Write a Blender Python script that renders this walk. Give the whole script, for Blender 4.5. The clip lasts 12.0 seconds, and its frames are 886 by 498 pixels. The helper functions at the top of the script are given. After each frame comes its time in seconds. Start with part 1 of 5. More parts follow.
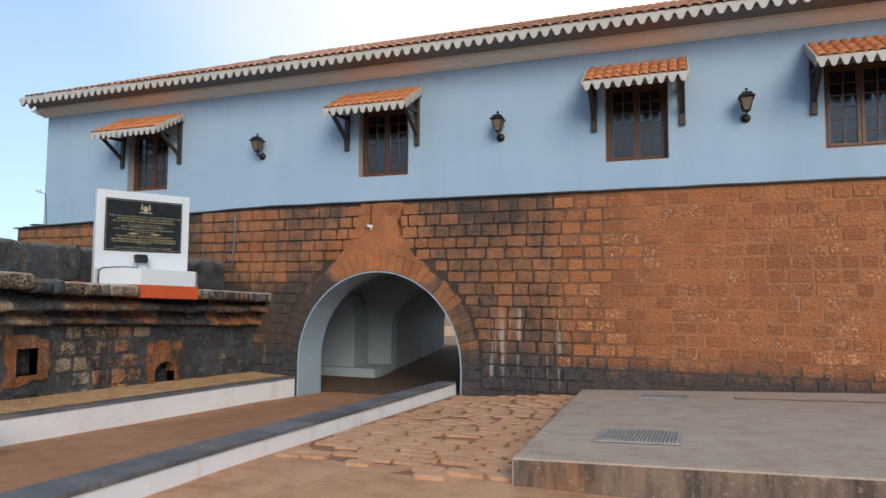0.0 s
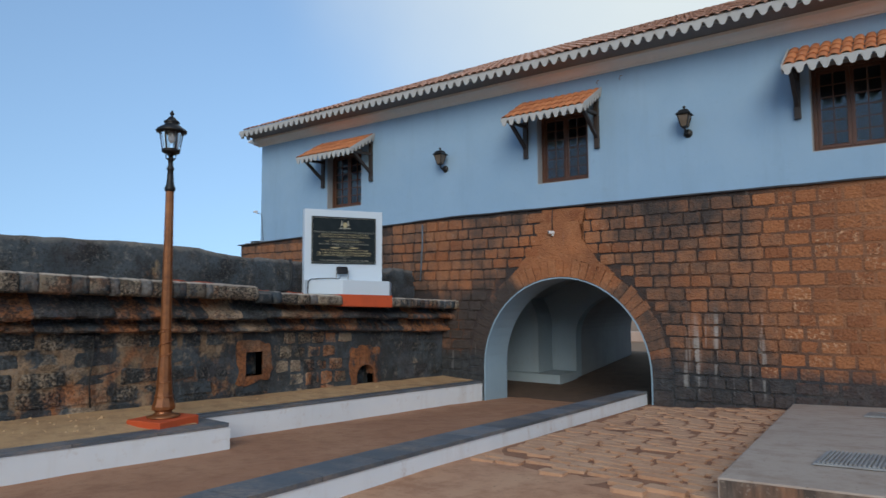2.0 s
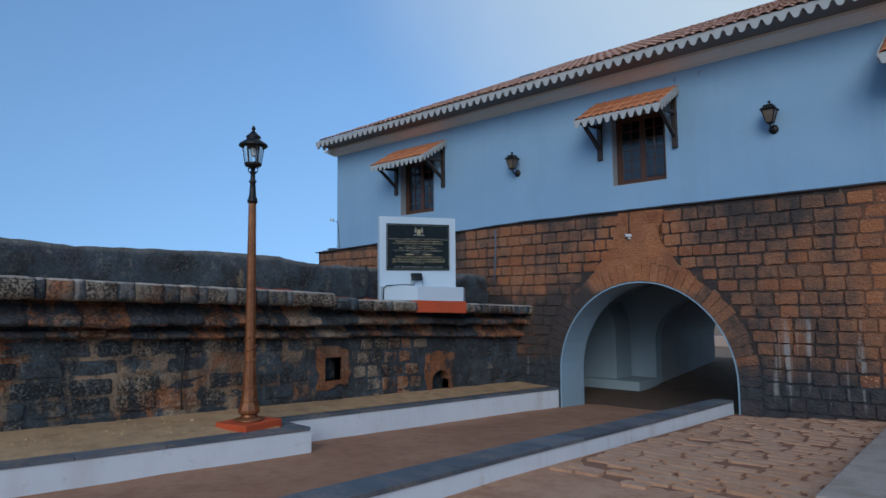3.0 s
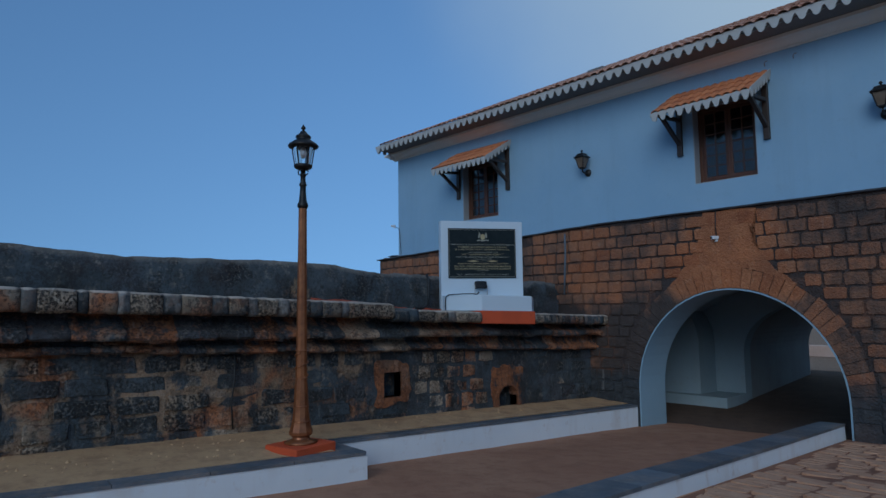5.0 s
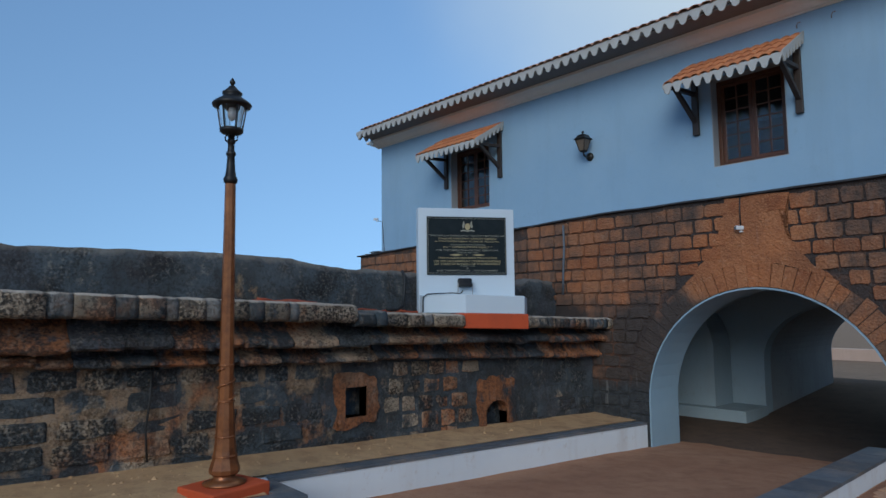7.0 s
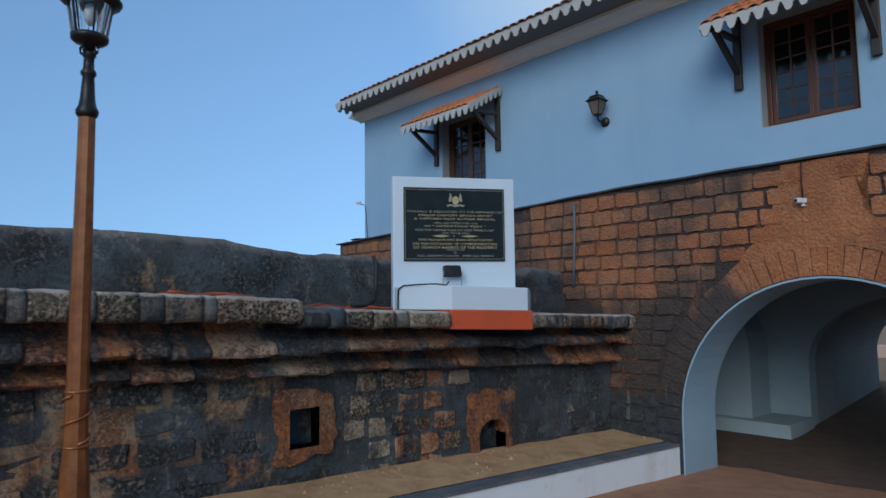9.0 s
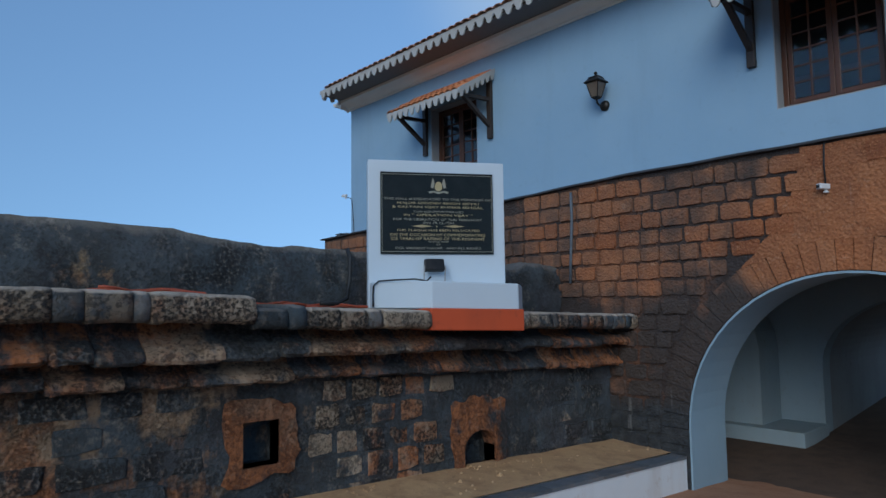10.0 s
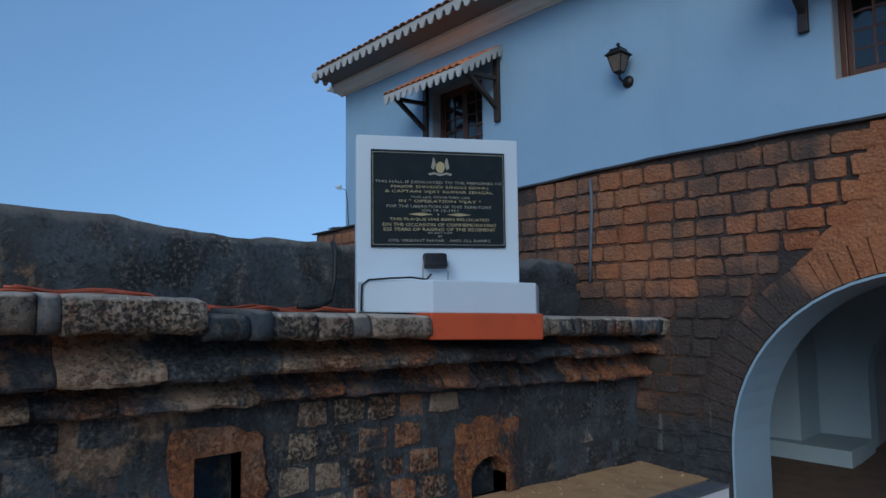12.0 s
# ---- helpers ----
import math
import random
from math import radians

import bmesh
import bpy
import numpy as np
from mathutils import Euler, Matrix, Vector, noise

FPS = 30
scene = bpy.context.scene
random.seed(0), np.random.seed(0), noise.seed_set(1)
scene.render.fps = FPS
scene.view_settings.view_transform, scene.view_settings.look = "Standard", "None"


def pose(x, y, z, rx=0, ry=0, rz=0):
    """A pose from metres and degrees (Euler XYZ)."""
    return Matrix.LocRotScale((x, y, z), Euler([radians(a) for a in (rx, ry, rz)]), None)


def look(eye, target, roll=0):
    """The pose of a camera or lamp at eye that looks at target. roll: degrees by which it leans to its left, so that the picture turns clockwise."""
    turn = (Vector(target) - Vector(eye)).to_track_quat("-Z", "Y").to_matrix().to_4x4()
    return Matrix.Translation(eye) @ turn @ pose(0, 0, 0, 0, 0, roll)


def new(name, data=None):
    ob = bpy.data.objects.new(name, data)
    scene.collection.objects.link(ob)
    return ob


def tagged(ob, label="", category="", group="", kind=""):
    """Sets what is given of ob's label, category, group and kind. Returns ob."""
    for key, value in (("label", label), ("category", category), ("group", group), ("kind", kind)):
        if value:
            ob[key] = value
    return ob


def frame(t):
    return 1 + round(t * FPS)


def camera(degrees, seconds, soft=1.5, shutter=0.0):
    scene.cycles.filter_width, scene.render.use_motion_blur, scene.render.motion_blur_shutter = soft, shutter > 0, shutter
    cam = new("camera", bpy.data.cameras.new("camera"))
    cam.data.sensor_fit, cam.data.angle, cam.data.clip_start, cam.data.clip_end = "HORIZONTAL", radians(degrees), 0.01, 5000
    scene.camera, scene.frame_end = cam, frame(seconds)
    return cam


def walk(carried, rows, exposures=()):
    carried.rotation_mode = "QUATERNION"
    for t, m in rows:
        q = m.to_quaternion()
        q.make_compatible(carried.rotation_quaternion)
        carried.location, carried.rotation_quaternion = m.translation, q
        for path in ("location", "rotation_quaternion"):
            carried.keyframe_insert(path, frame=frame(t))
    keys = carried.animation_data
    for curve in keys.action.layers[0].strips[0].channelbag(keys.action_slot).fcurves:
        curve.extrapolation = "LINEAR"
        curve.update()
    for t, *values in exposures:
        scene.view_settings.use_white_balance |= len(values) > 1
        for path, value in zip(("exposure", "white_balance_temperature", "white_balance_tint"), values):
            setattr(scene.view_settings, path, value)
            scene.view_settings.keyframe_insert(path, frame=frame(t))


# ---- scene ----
cam = camera(69.0, 12.0, shutter=0.3)
S = 1.18  # one site unit in metres
PATH = [
    (0, (0.097, -0.022, 1.83), (-0.652, 1.827, 1.97), 0.4),
    (0.5, (0.077, -0.046, 1.816), (-0.729, 1.778, 1.971), 0.4),
    (1, (0.106, -0.066, 1.857), (-0.848, 1.685, 2.005), 0.2),
    (1.5, (0.09, -0.089, 1.866), (-1.018, 1.569, 2.015), -0.0),
    (2, (0.075, -0.111, 1.876), (-1.149, 1.464, 2.027), -0.2),
    (2.5, (0.093, -0.117, 1.892), (-1.234, 1.372, 2.049), -0.4),
    (3, (0.063, -0.124, 1.907), (-1.329, 1.303, 2.071), -0.5),
    (4.8, (-0.375, 0.317, 1.955), (-1.902, 1.594, 2.14), -0.9),
    (5, (-0.439, 0.364, 1.963), (-1.965, 1.643, 2.149), -0.7),
    (5.5, (-0.623, 0.559, 1.981), (-2.15, 1.837, 2.17), -0.6),
    (6, (-0.824, 0.842, 1.99), (-2.349, 2.122, 2.176), -0.7),
    (6.5, (-1.092, 1.144, 2.001), (-2.617, 2.424, 2.188), -0.6),
    (7, (-1.376, 1.504, 1.985), (-2.899, 2.786, 2.171), -0.6),
    (9, (-2.616, 2.813, 1.994), (-4.143, 4.094, 2.163), -0.7),
    (9.5, (-2.829, 3.117, 1.965), (-4.357, 4.395, 2.134), -0.7),
    (10, (-3.044, 3.384, 1.978), (-4.569, 4.668, 2.145), -0.7),
    (10.5, (-3.231, 3.621, 1.982), (-4.752, 4.909, 2.145), -0.7),
    (11, (-3.43, 3.828, 1.965), (-4.948, 5.12, 2.128), -0.6),
    (11.5, (-3.602, 3.906, 2.006), (-5.125, 5.193, 2.166), -0.6),
    (12, (-3.789, 3.996, 2.018), (-5.316, 5.277, 2.178), -0.6),
]
EXPOSURES = [(0.0, 0.98, 8800, 11), (1.0, 0.94, 8700, 9), (1.8, 0.64, 7700, 6), (2.5, 0.16, 6400, 3), (3.2, 0.1, 6050, 3), (5.0, -0.46, 5550, 0), (5.6, -0.34, 5700, 0), (6.5, -0.04, 6150, 1), (7.2, 0.22, 6450, 2), (8.8, 0.3, 6400, 2), (10.0, 0.1, 6200, 2), (12.0, 0.02, 6050, 2)]
walk(cam, [(t, look(Vector(eye) * S, Vector(target) * S, roll)) for t, eye, target, roll in PATH], EXPOSURES)


# ---------------------------------------------------------------- world, sun
world = bpy.data.worlds.new("sky")
scene.world = world
world.use_nodes = True
wn = world.node_tree
sky = wn.nodes.new("ShaderNodeTexSky")
sky.sky_type = "NISHITA"
sky.sun_disc = False
sky.sun_elevation = radians(25)
sky.sun_rotation = radians(146)
sky.air_density, sky.dust_density, sky.ozone_density = 1.0, 0.8, 3.0
sky.altitude = 3200
# an even morning haze: the bright rim of the sky is spread upwards
ray = wn.nodes.new("ShaderNodeTexCoord")
cut = wn.nodes.new("ShaderNodeSeparateXYZ")
lift = wn.nodes.new("ShaderNodeMapRange")
lift.inputs[1].default_value, lift.inputs[2].default_value, lift.inputs[3].default_value, lift.inputs[4].default_value = 0.0, 1.0, 0.13, 0.46
put = wn.nodes.new("ShaderNodeCombineXYZ")
wn.links.new(ray.outputs["Generated"], cut.inputs[0])
wn.links.new(cut.outputs[2], lift.inputs[0])
wn.links.new(cut.outputs[0], put.inputs[0])
wn.links.new(cut.outputs[1], put.inputs[1])
wn.links.new(lift.outputs[0], put.inputs[2])
wn.links.new(put.outputs[0], sky.inputs[0])
# sun glow painted into the sky over the gatehouse's far side, opposite the lamp
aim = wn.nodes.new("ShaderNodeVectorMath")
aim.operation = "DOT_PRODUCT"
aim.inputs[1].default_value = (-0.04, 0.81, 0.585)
glow_noise = wn.nodes.new("ShaderNodeTexNoise")
glow_noise.inputs["Scale"].default_value, glow_noise.inputs["Detail"].default_value = 3.0, 6.0
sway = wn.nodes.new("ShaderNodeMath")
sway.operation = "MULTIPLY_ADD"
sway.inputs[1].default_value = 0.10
glow_fac = wn.nodes.new("ShaderNodeMapRange")
glow_fac.interpolation_type = "SMOOTHSTEP"
glow_fac.inputs[1].default_value, glow_fac.inputs[2].default_value, glow_fac.inputs[3].default_value, glow_fac.inputs[4].default_value = 0.74, 1.02, 0.0, 0.9
glow = wn.nodes.new("ShaderNodeMix")
glow.data_type = "RGBA"
glow.inputs[7].default_value = (4.6, 5.2, 5.9, 1.0)
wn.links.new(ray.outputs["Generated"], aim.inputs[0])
wn.links.new(ray.outputs["Generated"], glow_noise.inputs["Vector"])
wn.links.new(glow_noise.outputs[0], sway.inputs[0])
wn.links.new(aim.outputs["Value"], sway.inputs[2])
wn.links.new(sway.outputs[0], glow_fac.inputs[0])
wn.links.new(glow_fac.outputs[0], glow.inputs[0])
wn.links.new(sky.outputs[0], glow.inputs[6])
wn.links.new(glow.outputs[2], wn.nodes["Background"].inputs[0])
wn.nodes["Background"].inputs[1].default_value = 0.118
sun = new("sun", bpy.data.lights.new("sun", "SUN"))
sun.data.energy, sun.data.angle, sun.data.color = 1.25, radians(34), (1.0, 0.95, 0.90)
sun_az = radians(146)
sun.matrix_world = look((0, 0, 0), (-math.sin(sun_az) * math.cos(radians(25)), -math.cos(sun_az) * math.cos(radians(25)), -math.sin(radians(25))))
sun.location = (0, 0, 40)


# ---------------------------------------------------------------- materials
class Mat:
    """A small helper round one node material."""

    def __init__(self, name, rough=0.85, metal=0.0):
        self.m = bpy.data.materials.new(name)
        self.m.use_nodes = True
        self.t = self.m.node_tree
        self.b = self.t.nodes["Principled BSDF"]
        self.b.inputs["Roughness"].default_value = rough
        self.b.inputs["Metallic"].default_value = metal
        self.geo = self.t.nodes.new("ShaderNodeNewGeometry")
        self.oi = self.t.nodes.new("ShaderNodeObjectInfo")

    def link(self, a, b):
        self.t.links.new(a, b)

    def pos(self, sx=1.0, sy=1.0, sz=1.0, shift=False):
        n = self.t.nodes.new("ShaderNodeMapping")
        n.inputs["Scale"].default_value = (sx, sy, sz)
        self.link(self.geo.outputs["Position"], n.inputs["Vector"])
        if shift:
            self.link(self.oi.outputs["Random"], n.inputs["Location"])
        return n.outputs[0]

    def noise(self, scale, detail=4.0, rough=0.6, vec=None, out=0):
        n = self.t.nodes.new("ShaderNodeTexNoise")
        n.inputs["Scale"].default_value = scale
        n.inputs["Detail"].default_value = detail
        n.inputs["Roughness"].default_value = rough
        self.link(vec if vec else self.geo.outputs["Position"], n.inputs["Vector"])
        return n.outputs[out]

    def voronoi(self, scale, vec=None, feature="F1"):
        n = self.t.nodes.new("ShaderNodeTexVoronoi")
        n.feature = feature
        n.inputs["Scale"].default_value = scale
        self.link(vec if vec else self.geo.outputs["Position"], n.inputs["Vector"])
        return n.outputs["Distance"]

    def ramp(self, fac, lo, hi, a=0.0, b=1.0):
        n = self.t.nodes.new("ShaderNodeMapRange")
        n.clamp = True
        n.inputs[1].default_value, n.inputs[2].default_value = lo, hi
        n.inputs[3].default_value, n.inputs[4].default_value = a, b
        self.link(fac, n.inputs[0])
        return n.outputs[0]

    def math(self, op, a, b):
        n = self.t.nodes.new("ShaderNodeMath")
        n.operation = op
        for k, v in enumerate((a, b)):
            if isinstance(v, (int, float)):
                n.inputs[k].default_value = v
            else:
                self.link(v, n.inputs[k])
        return n.outputs[0]

    def mix(self, fac, a, b, mode="MIX"):
        n = self.t.nodes.new("ShaderNodeMix")
        n.data_type, n.blend_type = "RGBA", mode
        for k, v in ((0, fac), (6, a), (7, b)):
            if isinstance(v, tuple):
                n.inputs[k].default_value = (*v, 1.0)
            elif isinstance(v, (int, float)):
                n.inputs[k].default_value = v
            else:
                self.link(v, n.inputs[k])
        return n.outputs[2]

    def axis(self, k):
        n = self.t.nodes.new("ShaderNodeSeparateXYZ")
        self.link(self.geo.outputs["Position"], n.inputs[0])
        return n.outputs[k]

    def done(self, colour, bump=None, strength=0.3, dist=0.02, rough=None):
        if isinstance(colour, tuple):
            self.b.inputs["Base Color"].default_value = (*colour, 1.0)
        else:
            self.link(colour, self.b.inputs["Base Color"])
        if rough is not None:
            self.link(rough, self.b.inputs["Roughness"])
        if bump is not None:
            n = self.t.nodes.new("ShaderNodeBump")
            n.inputs["Strength"].default_value = strength
            n.inputs["Distance"].default_value = dist
            self.link(bump, n.inputs["Height"])
            self.link(n.outputs[0], self.b.inputs["Normal"])
        return self.m


LATERITE, LATERITE_DEEP, LATERITE_PALE = (0.42, 0.145, 0.053), (0.22, 0.072, 0.029), (0.49, 0.235, 0.112)
LICHEN = (0.040, 0.043, 0.045)


def laterite(name, dark, foot=0.0, pale=0.35, clean=True, crust=LICHEN, each=0.10, grain=1.0, repoint=False, grime=(0.125, 0.073, 0.044)):
    """Pitted laterite stone; dark: how much of it black weathering covers."""
    k = Mat(name, 0.93)
    per = k.oi.outputs["Random"]
    c = k.mix(k.ramp(k.noise(1.4, 5), 0.35, 0.65), LATERITE, LATERITE_DEEP)
    c = k.mix(k.ramp(per, 0.0, 1.0, 0.0, pale), c, LATERITE_PALE)
    c = k.mix(k.ramp(k.noise(16, 5, 0.75), 0.46, 0.66, 0, 0.65), c, LATERITE_DEEP)
    c = k.mix(k.ramp(k.noise(48, 3, 0.6), 0.56, 0.68, 0, 0.6), c, LATERITE_PALE)
    c = k.mix(k.ramp(k.noise(7, 6, 0.75), 0.60, 0.70, 0, 0.5), c, (0.56, 0.34, 0.21))
    # black growth in blotches, and in runs that follow the rain
    blot = k.math("ADD", k.noise(0.6 * grain, 6, 0.62), k.math("MULTIPLY", k.noise(5.5, 6, 0.72), 0.42))
    runs = k.noise(1.0, 4, 0.6, k.pos(3.0, 3.0, 0.35))
    w = k.math("ADD", blot, k.math("MULTIPLY", runs, 0.45))
    w = k.math("ADD", w, k.ramp(per, 0, 1, -each, each))
    if clean:
        # the courtyard end of the wall is cleaner, and so is a washed patch over the arch
        w = k.math("ADD", w, k.ramp(k.math("ADD", k.axis(0), k.math("MULTIPLY", k.noise(0.8, 4), 1.8)), -2.2, 0.4, 0.05, -0.20))
        side = k.math("ABSOLUTE", k.math("ADD", k.math("ADD", k.axis(0), 6.3), k.math("MULTIPLY", k.noise(1.3, 4), -0.5)), 0.0)
        side = k.math("ADD", side, k.math("MULTIPLY", k.math("ADD", k.axis(2), -2.65), 0.42))
        patch = k.math("MULTIPLY", k.ramp(side, 0.85, 1.45, 1.0, 0.0), k.ramp(k.axis(2), 2.35, 2.65))
        w = k.math("ADD", w, k.math("MULTIPLY", patch, -0.46))
        # past the arch the wall is blacker up to the cleaned end
        w = k.math("ADD", w, k.ramp(k.axis(0), -4.9, -3.6, 0.0, 0.085))
        # the corner by the parapet is blacker, less so higher up and further out
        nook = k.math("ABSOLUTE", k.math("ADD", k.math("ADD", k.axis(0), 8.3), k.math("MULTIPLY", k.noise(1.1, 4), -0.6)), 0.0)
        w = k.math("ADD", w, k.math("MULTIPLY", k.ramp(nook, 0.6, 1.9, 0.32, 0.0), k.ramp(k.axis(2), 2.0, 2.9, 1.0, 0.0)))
    # grime: a brown film that thickens to black crust
    film = k.ramp(w, 0.95 - dark, 1.25 - dark, 0, 0.50)
    c = k.mix(film, c, grime)
    fac = k.ramp(w, 1.16 - dark, 1.42 - dark, 0, 0.9)
    c = k.mix(fac, c, k.mix(k.ramp(k.noise(7, 5, 0.7), 0.4, 0.7, 0, 0.8), crust, tuple(0.5 * q for q in crust)))
    if repoint:
        # the courtyard end was pointed anew in red lime mortar
        fresh = k.ramp(k.math("ADD", k.axis(0), k.math("MULTIPLY", k.noise(0.9, 4), 2.0)), -1.6, 0.6, 0, 0.8)
        c = k.mix(fresh, c, k.mix(k.noise(3.0, 5, 0.65), (0.35, 0.135, 0.055), (0.46, 0.205, 0.10)))
    if foot:
        # splash and damp growth along the foot of the wall
        damp = k.math("ADD", k.axis(2), k.math("MULTIPLY", k.noise(1.6, 5, 0.65), 0.75))
        c = k.mix(k.ramp(damp, 1.24, 1.58, foot, 0.0), c, k.mix(k.ramp(k.noise(9, 5, 0.7), 0.4, 0.65), (0.026, 0.031, 0.036), (0.055, 0.060, 0.063)))
    # thin lime streaks
    lime = k.math("MULTIPLY", k.ramp(k.noise(1.0, 3, 0.5, k.pos(7.0, 7.0, 0.55)), 0.66, 0.74, 0, 0.4), k.ramp(k.noise(0.7, 3), 0.48, 0.62))
    drip = k.math("MULTIPLY", k.ramp(k.noise(1.0, 2, 0.5, k.pos(6.0, 6.0, 0.25)), 0.585, 0.67, 0, 0.6), k.math("MULTIPLY", k.ramp(k.math("ABSOLUTE", k.math("ADD", k.axis(0), 2.7), 0.0), 0.9, 1.2, 1.0, 0.0), k.math("MULTIPLY", k.ramp(k.axis(2), 0.45, 0.6), k.ramp(k.math("ADD", k.axis(2), k.math("MULTIPLY", k.noise(2.2, 3), 1.2)), 2.1, 2.7, 1.0, 0.0))))
    if clean:
        lime = k.math("MAXIMUM", lime, drip)
    c = k.mix(lime, c, (0.42, 0.41, 0.38))
    pit = k.math("ADD", k.noise(40, 5, 0.7), k.math("MULTIPLY", k.voronoi(30), 0.9))
    return k.done(c, pit, 1.0, 0.016)


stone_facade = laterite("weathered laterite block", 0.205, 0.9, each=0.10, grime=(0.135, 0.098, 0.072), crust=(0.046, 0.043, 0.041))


def pored():
    """Open-pored laterite blocks of the repaired end: each its own brown, some with pale grit."""
    k = Mat("open pored laterite block", 0.94)
    per = k.oi.outputs["Random"]
    isl = k.geo.outputs["Random Per Island"]
    one = k.math("FRACT", k.math("ADD", per, isl), 0.0)
    c = k.mix(k.ramp(one, 0.0, 1.0), (0.235, 0.085, 0.037), (0.385, 0.148, 0.060))
    c = k.mix(k.ramp(k.noise(1.2, 5, 0.6), 0.36, 0.66, 0, 0.6), c, (0.36, 0.120, 0.046))
    grit = k.math("MULTIPLY", k.ramp(k.noise(19, 5, 0.72), 0.53, 0.63), k.ramp(k.math("FRACT", k.math("MULTIPLY", one, 7.3), 0.0), 0.45, 0.95, 0.05, 0.85))
    c = k.mix(grit, c, (0.62, 0.37, 0.215))
    hole = k.math("MULTIPLY", k.ramp(k.noise(27, 4, 0.7), 0.52, 0.62), k.ramp(k.math("FRACT", k.math("MULTIPLY", one, 3.7), 0.0), 0.2, 0.9, 0.1, 0.75))
    c = k.mix(hole, c, (0.11, 0.048, 0.026))
    damp = k.math("ADD", k.axis(2), k.math("MULTIPLY", k.noise(1.6, 5, 0.65), 0.75))
    c = k.mix(k.ramp(damp, 1.14, 1.44, 0.9, 0.0), c, k.mix(k.ramp(k.noise(9, 5, 0.7), 0.4, 0.65), (0.026, 0.031, 0.036), (0.055, 0.060, 0.063)))
    return k.done(c, k.math("ADD", k.noise(30, 5, 0.7), k.math("MULTIPLY", k.voronoi(24), 0.8)), 1.0, 0.02)


stone_pored = pored()


def old_wall(name, black, tan, orange=0.5, pits=0.8, top_dust_lit=0.0, each=0.05, comb=0.5, spans=()):
    """Old masonry: blue-black crust in large clouds and pale lichen over red laterite."""
    k = Mat(name, 0.95)
    per = k.oi.outputs["Random"]
    c = k.mix(k.ramp(k.math("ADD", k.noise(0.9, 4, 0.6), k.ramp(per, 0, 1, -0.10, 0.10)), 0.40, 0.60), tan, tuple(0.45 * q for q in tan))
    red = k.math("ADD", k.noise(1.3, 5, 0.6), k.ramp(per, 0, 1, -0.05, 0.05))
    c = k.mix(k.ramp(red, 0.64 - 0.25 * orange, 0.76 - 0.25 * orange, 0, 0.9), c, (0.42, 0.145, 0.050))
    c = k.mix(k.ramp(k.noise(7, 5, 0.65), 0.5, 0.7, 0, 0.6), c, (0.20, 0.10, 0.055))
    w = k.math("ADD", k.noise(0.95, 6, 0.62), k.math("MULTIPLY", k.noise(4.2, 5, 0.68), 0.55))
    w = k.math("ADD", w, k.math("MULTIPLY", k.noise(1.0, 4, 0.6, k.pos(0.4, 4.5, 0.6)), 0.42))
    w = k.math("ADD", w, k.ramp(k.math("FRACT", k.math("MULTIPLY", per, 5.7), 0.0), 0, 1, -each, each))
    for y0, y1, a, b in spans:
        # the growth thickens or thins out along the wall
        w = k.math("ADD", w, k.ramp(k.math("ADD", k.axis(1), k.math("MULTIPLY", k.noise(1.1, 4), 0.5)), y0, y1, a, b))
    crust = k.mix(k.ramp(k.noise(2.3, 5, 0.65), 0.38, 0.66), (0.026, 0.038, 0.046), (0.064, 0.090, 0.108))
    c = k.mix(k.ramp(w, 1.07 - black, 1.18 - black, 0, 0.93), c, crust)
    wash = k.math("MULTIPLY", k.ramp(k.noise(10, 6, 0.75), 0.50, 0.68, 0, 0.6), k.ramp(k.noise(1.9, 5, 0.6, k.pos(0.5, 1.6, 0.8)), 0.48, 0.62))
    c = k.mix(wash, c, (0.40, 0.34, 0.27))
    # open pores in some of the stones
    hole = k.math("ADD", k.noise(26, 4, 0.75), k.math("MULTIPLY", k.noise(2.6, 3), 0.55))
    c = k.mix(k.ramp(hole, 0.76, 0.86, 0, pits), c, (0.018, 0.017, 0.016))
    # coral-like cells where the soft stone has washed out
    cell = k.math("ADD", k.math("MULTIPLY", k.voronoi(30), 0.22), k.math("MULTIPLY", k.noise(31, 6, 0.8), 0.98))
    where = k.ramp(k.math("ADD", k.noise(2.0, 4, 0.6), k.ramp(k.math("FRACT", k.math("MULTIPLY", per, 9.1), 0.0), 0, 1, -0.13, 0.13)), 0.46, 0.56)
    open_cell = k.math("MULTIPLY", k.ramp(cell, 0.53, 0.62, 1.0, 0.0), where)
    c = k.mix(k.math("MULTIPLY", open_cell, 0.9 * comb), c, (0.024, 0.024, 0.024))
    rim = k.math("MULTIPLY", k.math("MULTIPLY", k.ramp(cell, 0.66, 0.76), where), 0.55 * comb)
    c = k.mix(rim, c, (0.34, 0.27, 0.195))
    # upward faces are paler: dust, with their lit tone put into the colour
    if top_dust_lit:
        n = k.t.nodes.new("ShaderNodeSeparateXYZ")
        k.link(k.geo.outputs["Normal"], n.inputs[0])
        lie = k.math("ADD", n.outputs[2], k.math("MULTIPLY", k.noise(6, 5, 0.7), 0.5))
        c = k.mix(k.ramp(lie, 0.78, 1.0, 0, top_dust_lit), c, (0.60, 0.50, 0.40))
    pit = k.math("ADD", k.noise(24, 6, 0.72), k.math("MULTIPLY", open_cell, -0.7))
    return k.done(c, pit, 1.0, 0.028)


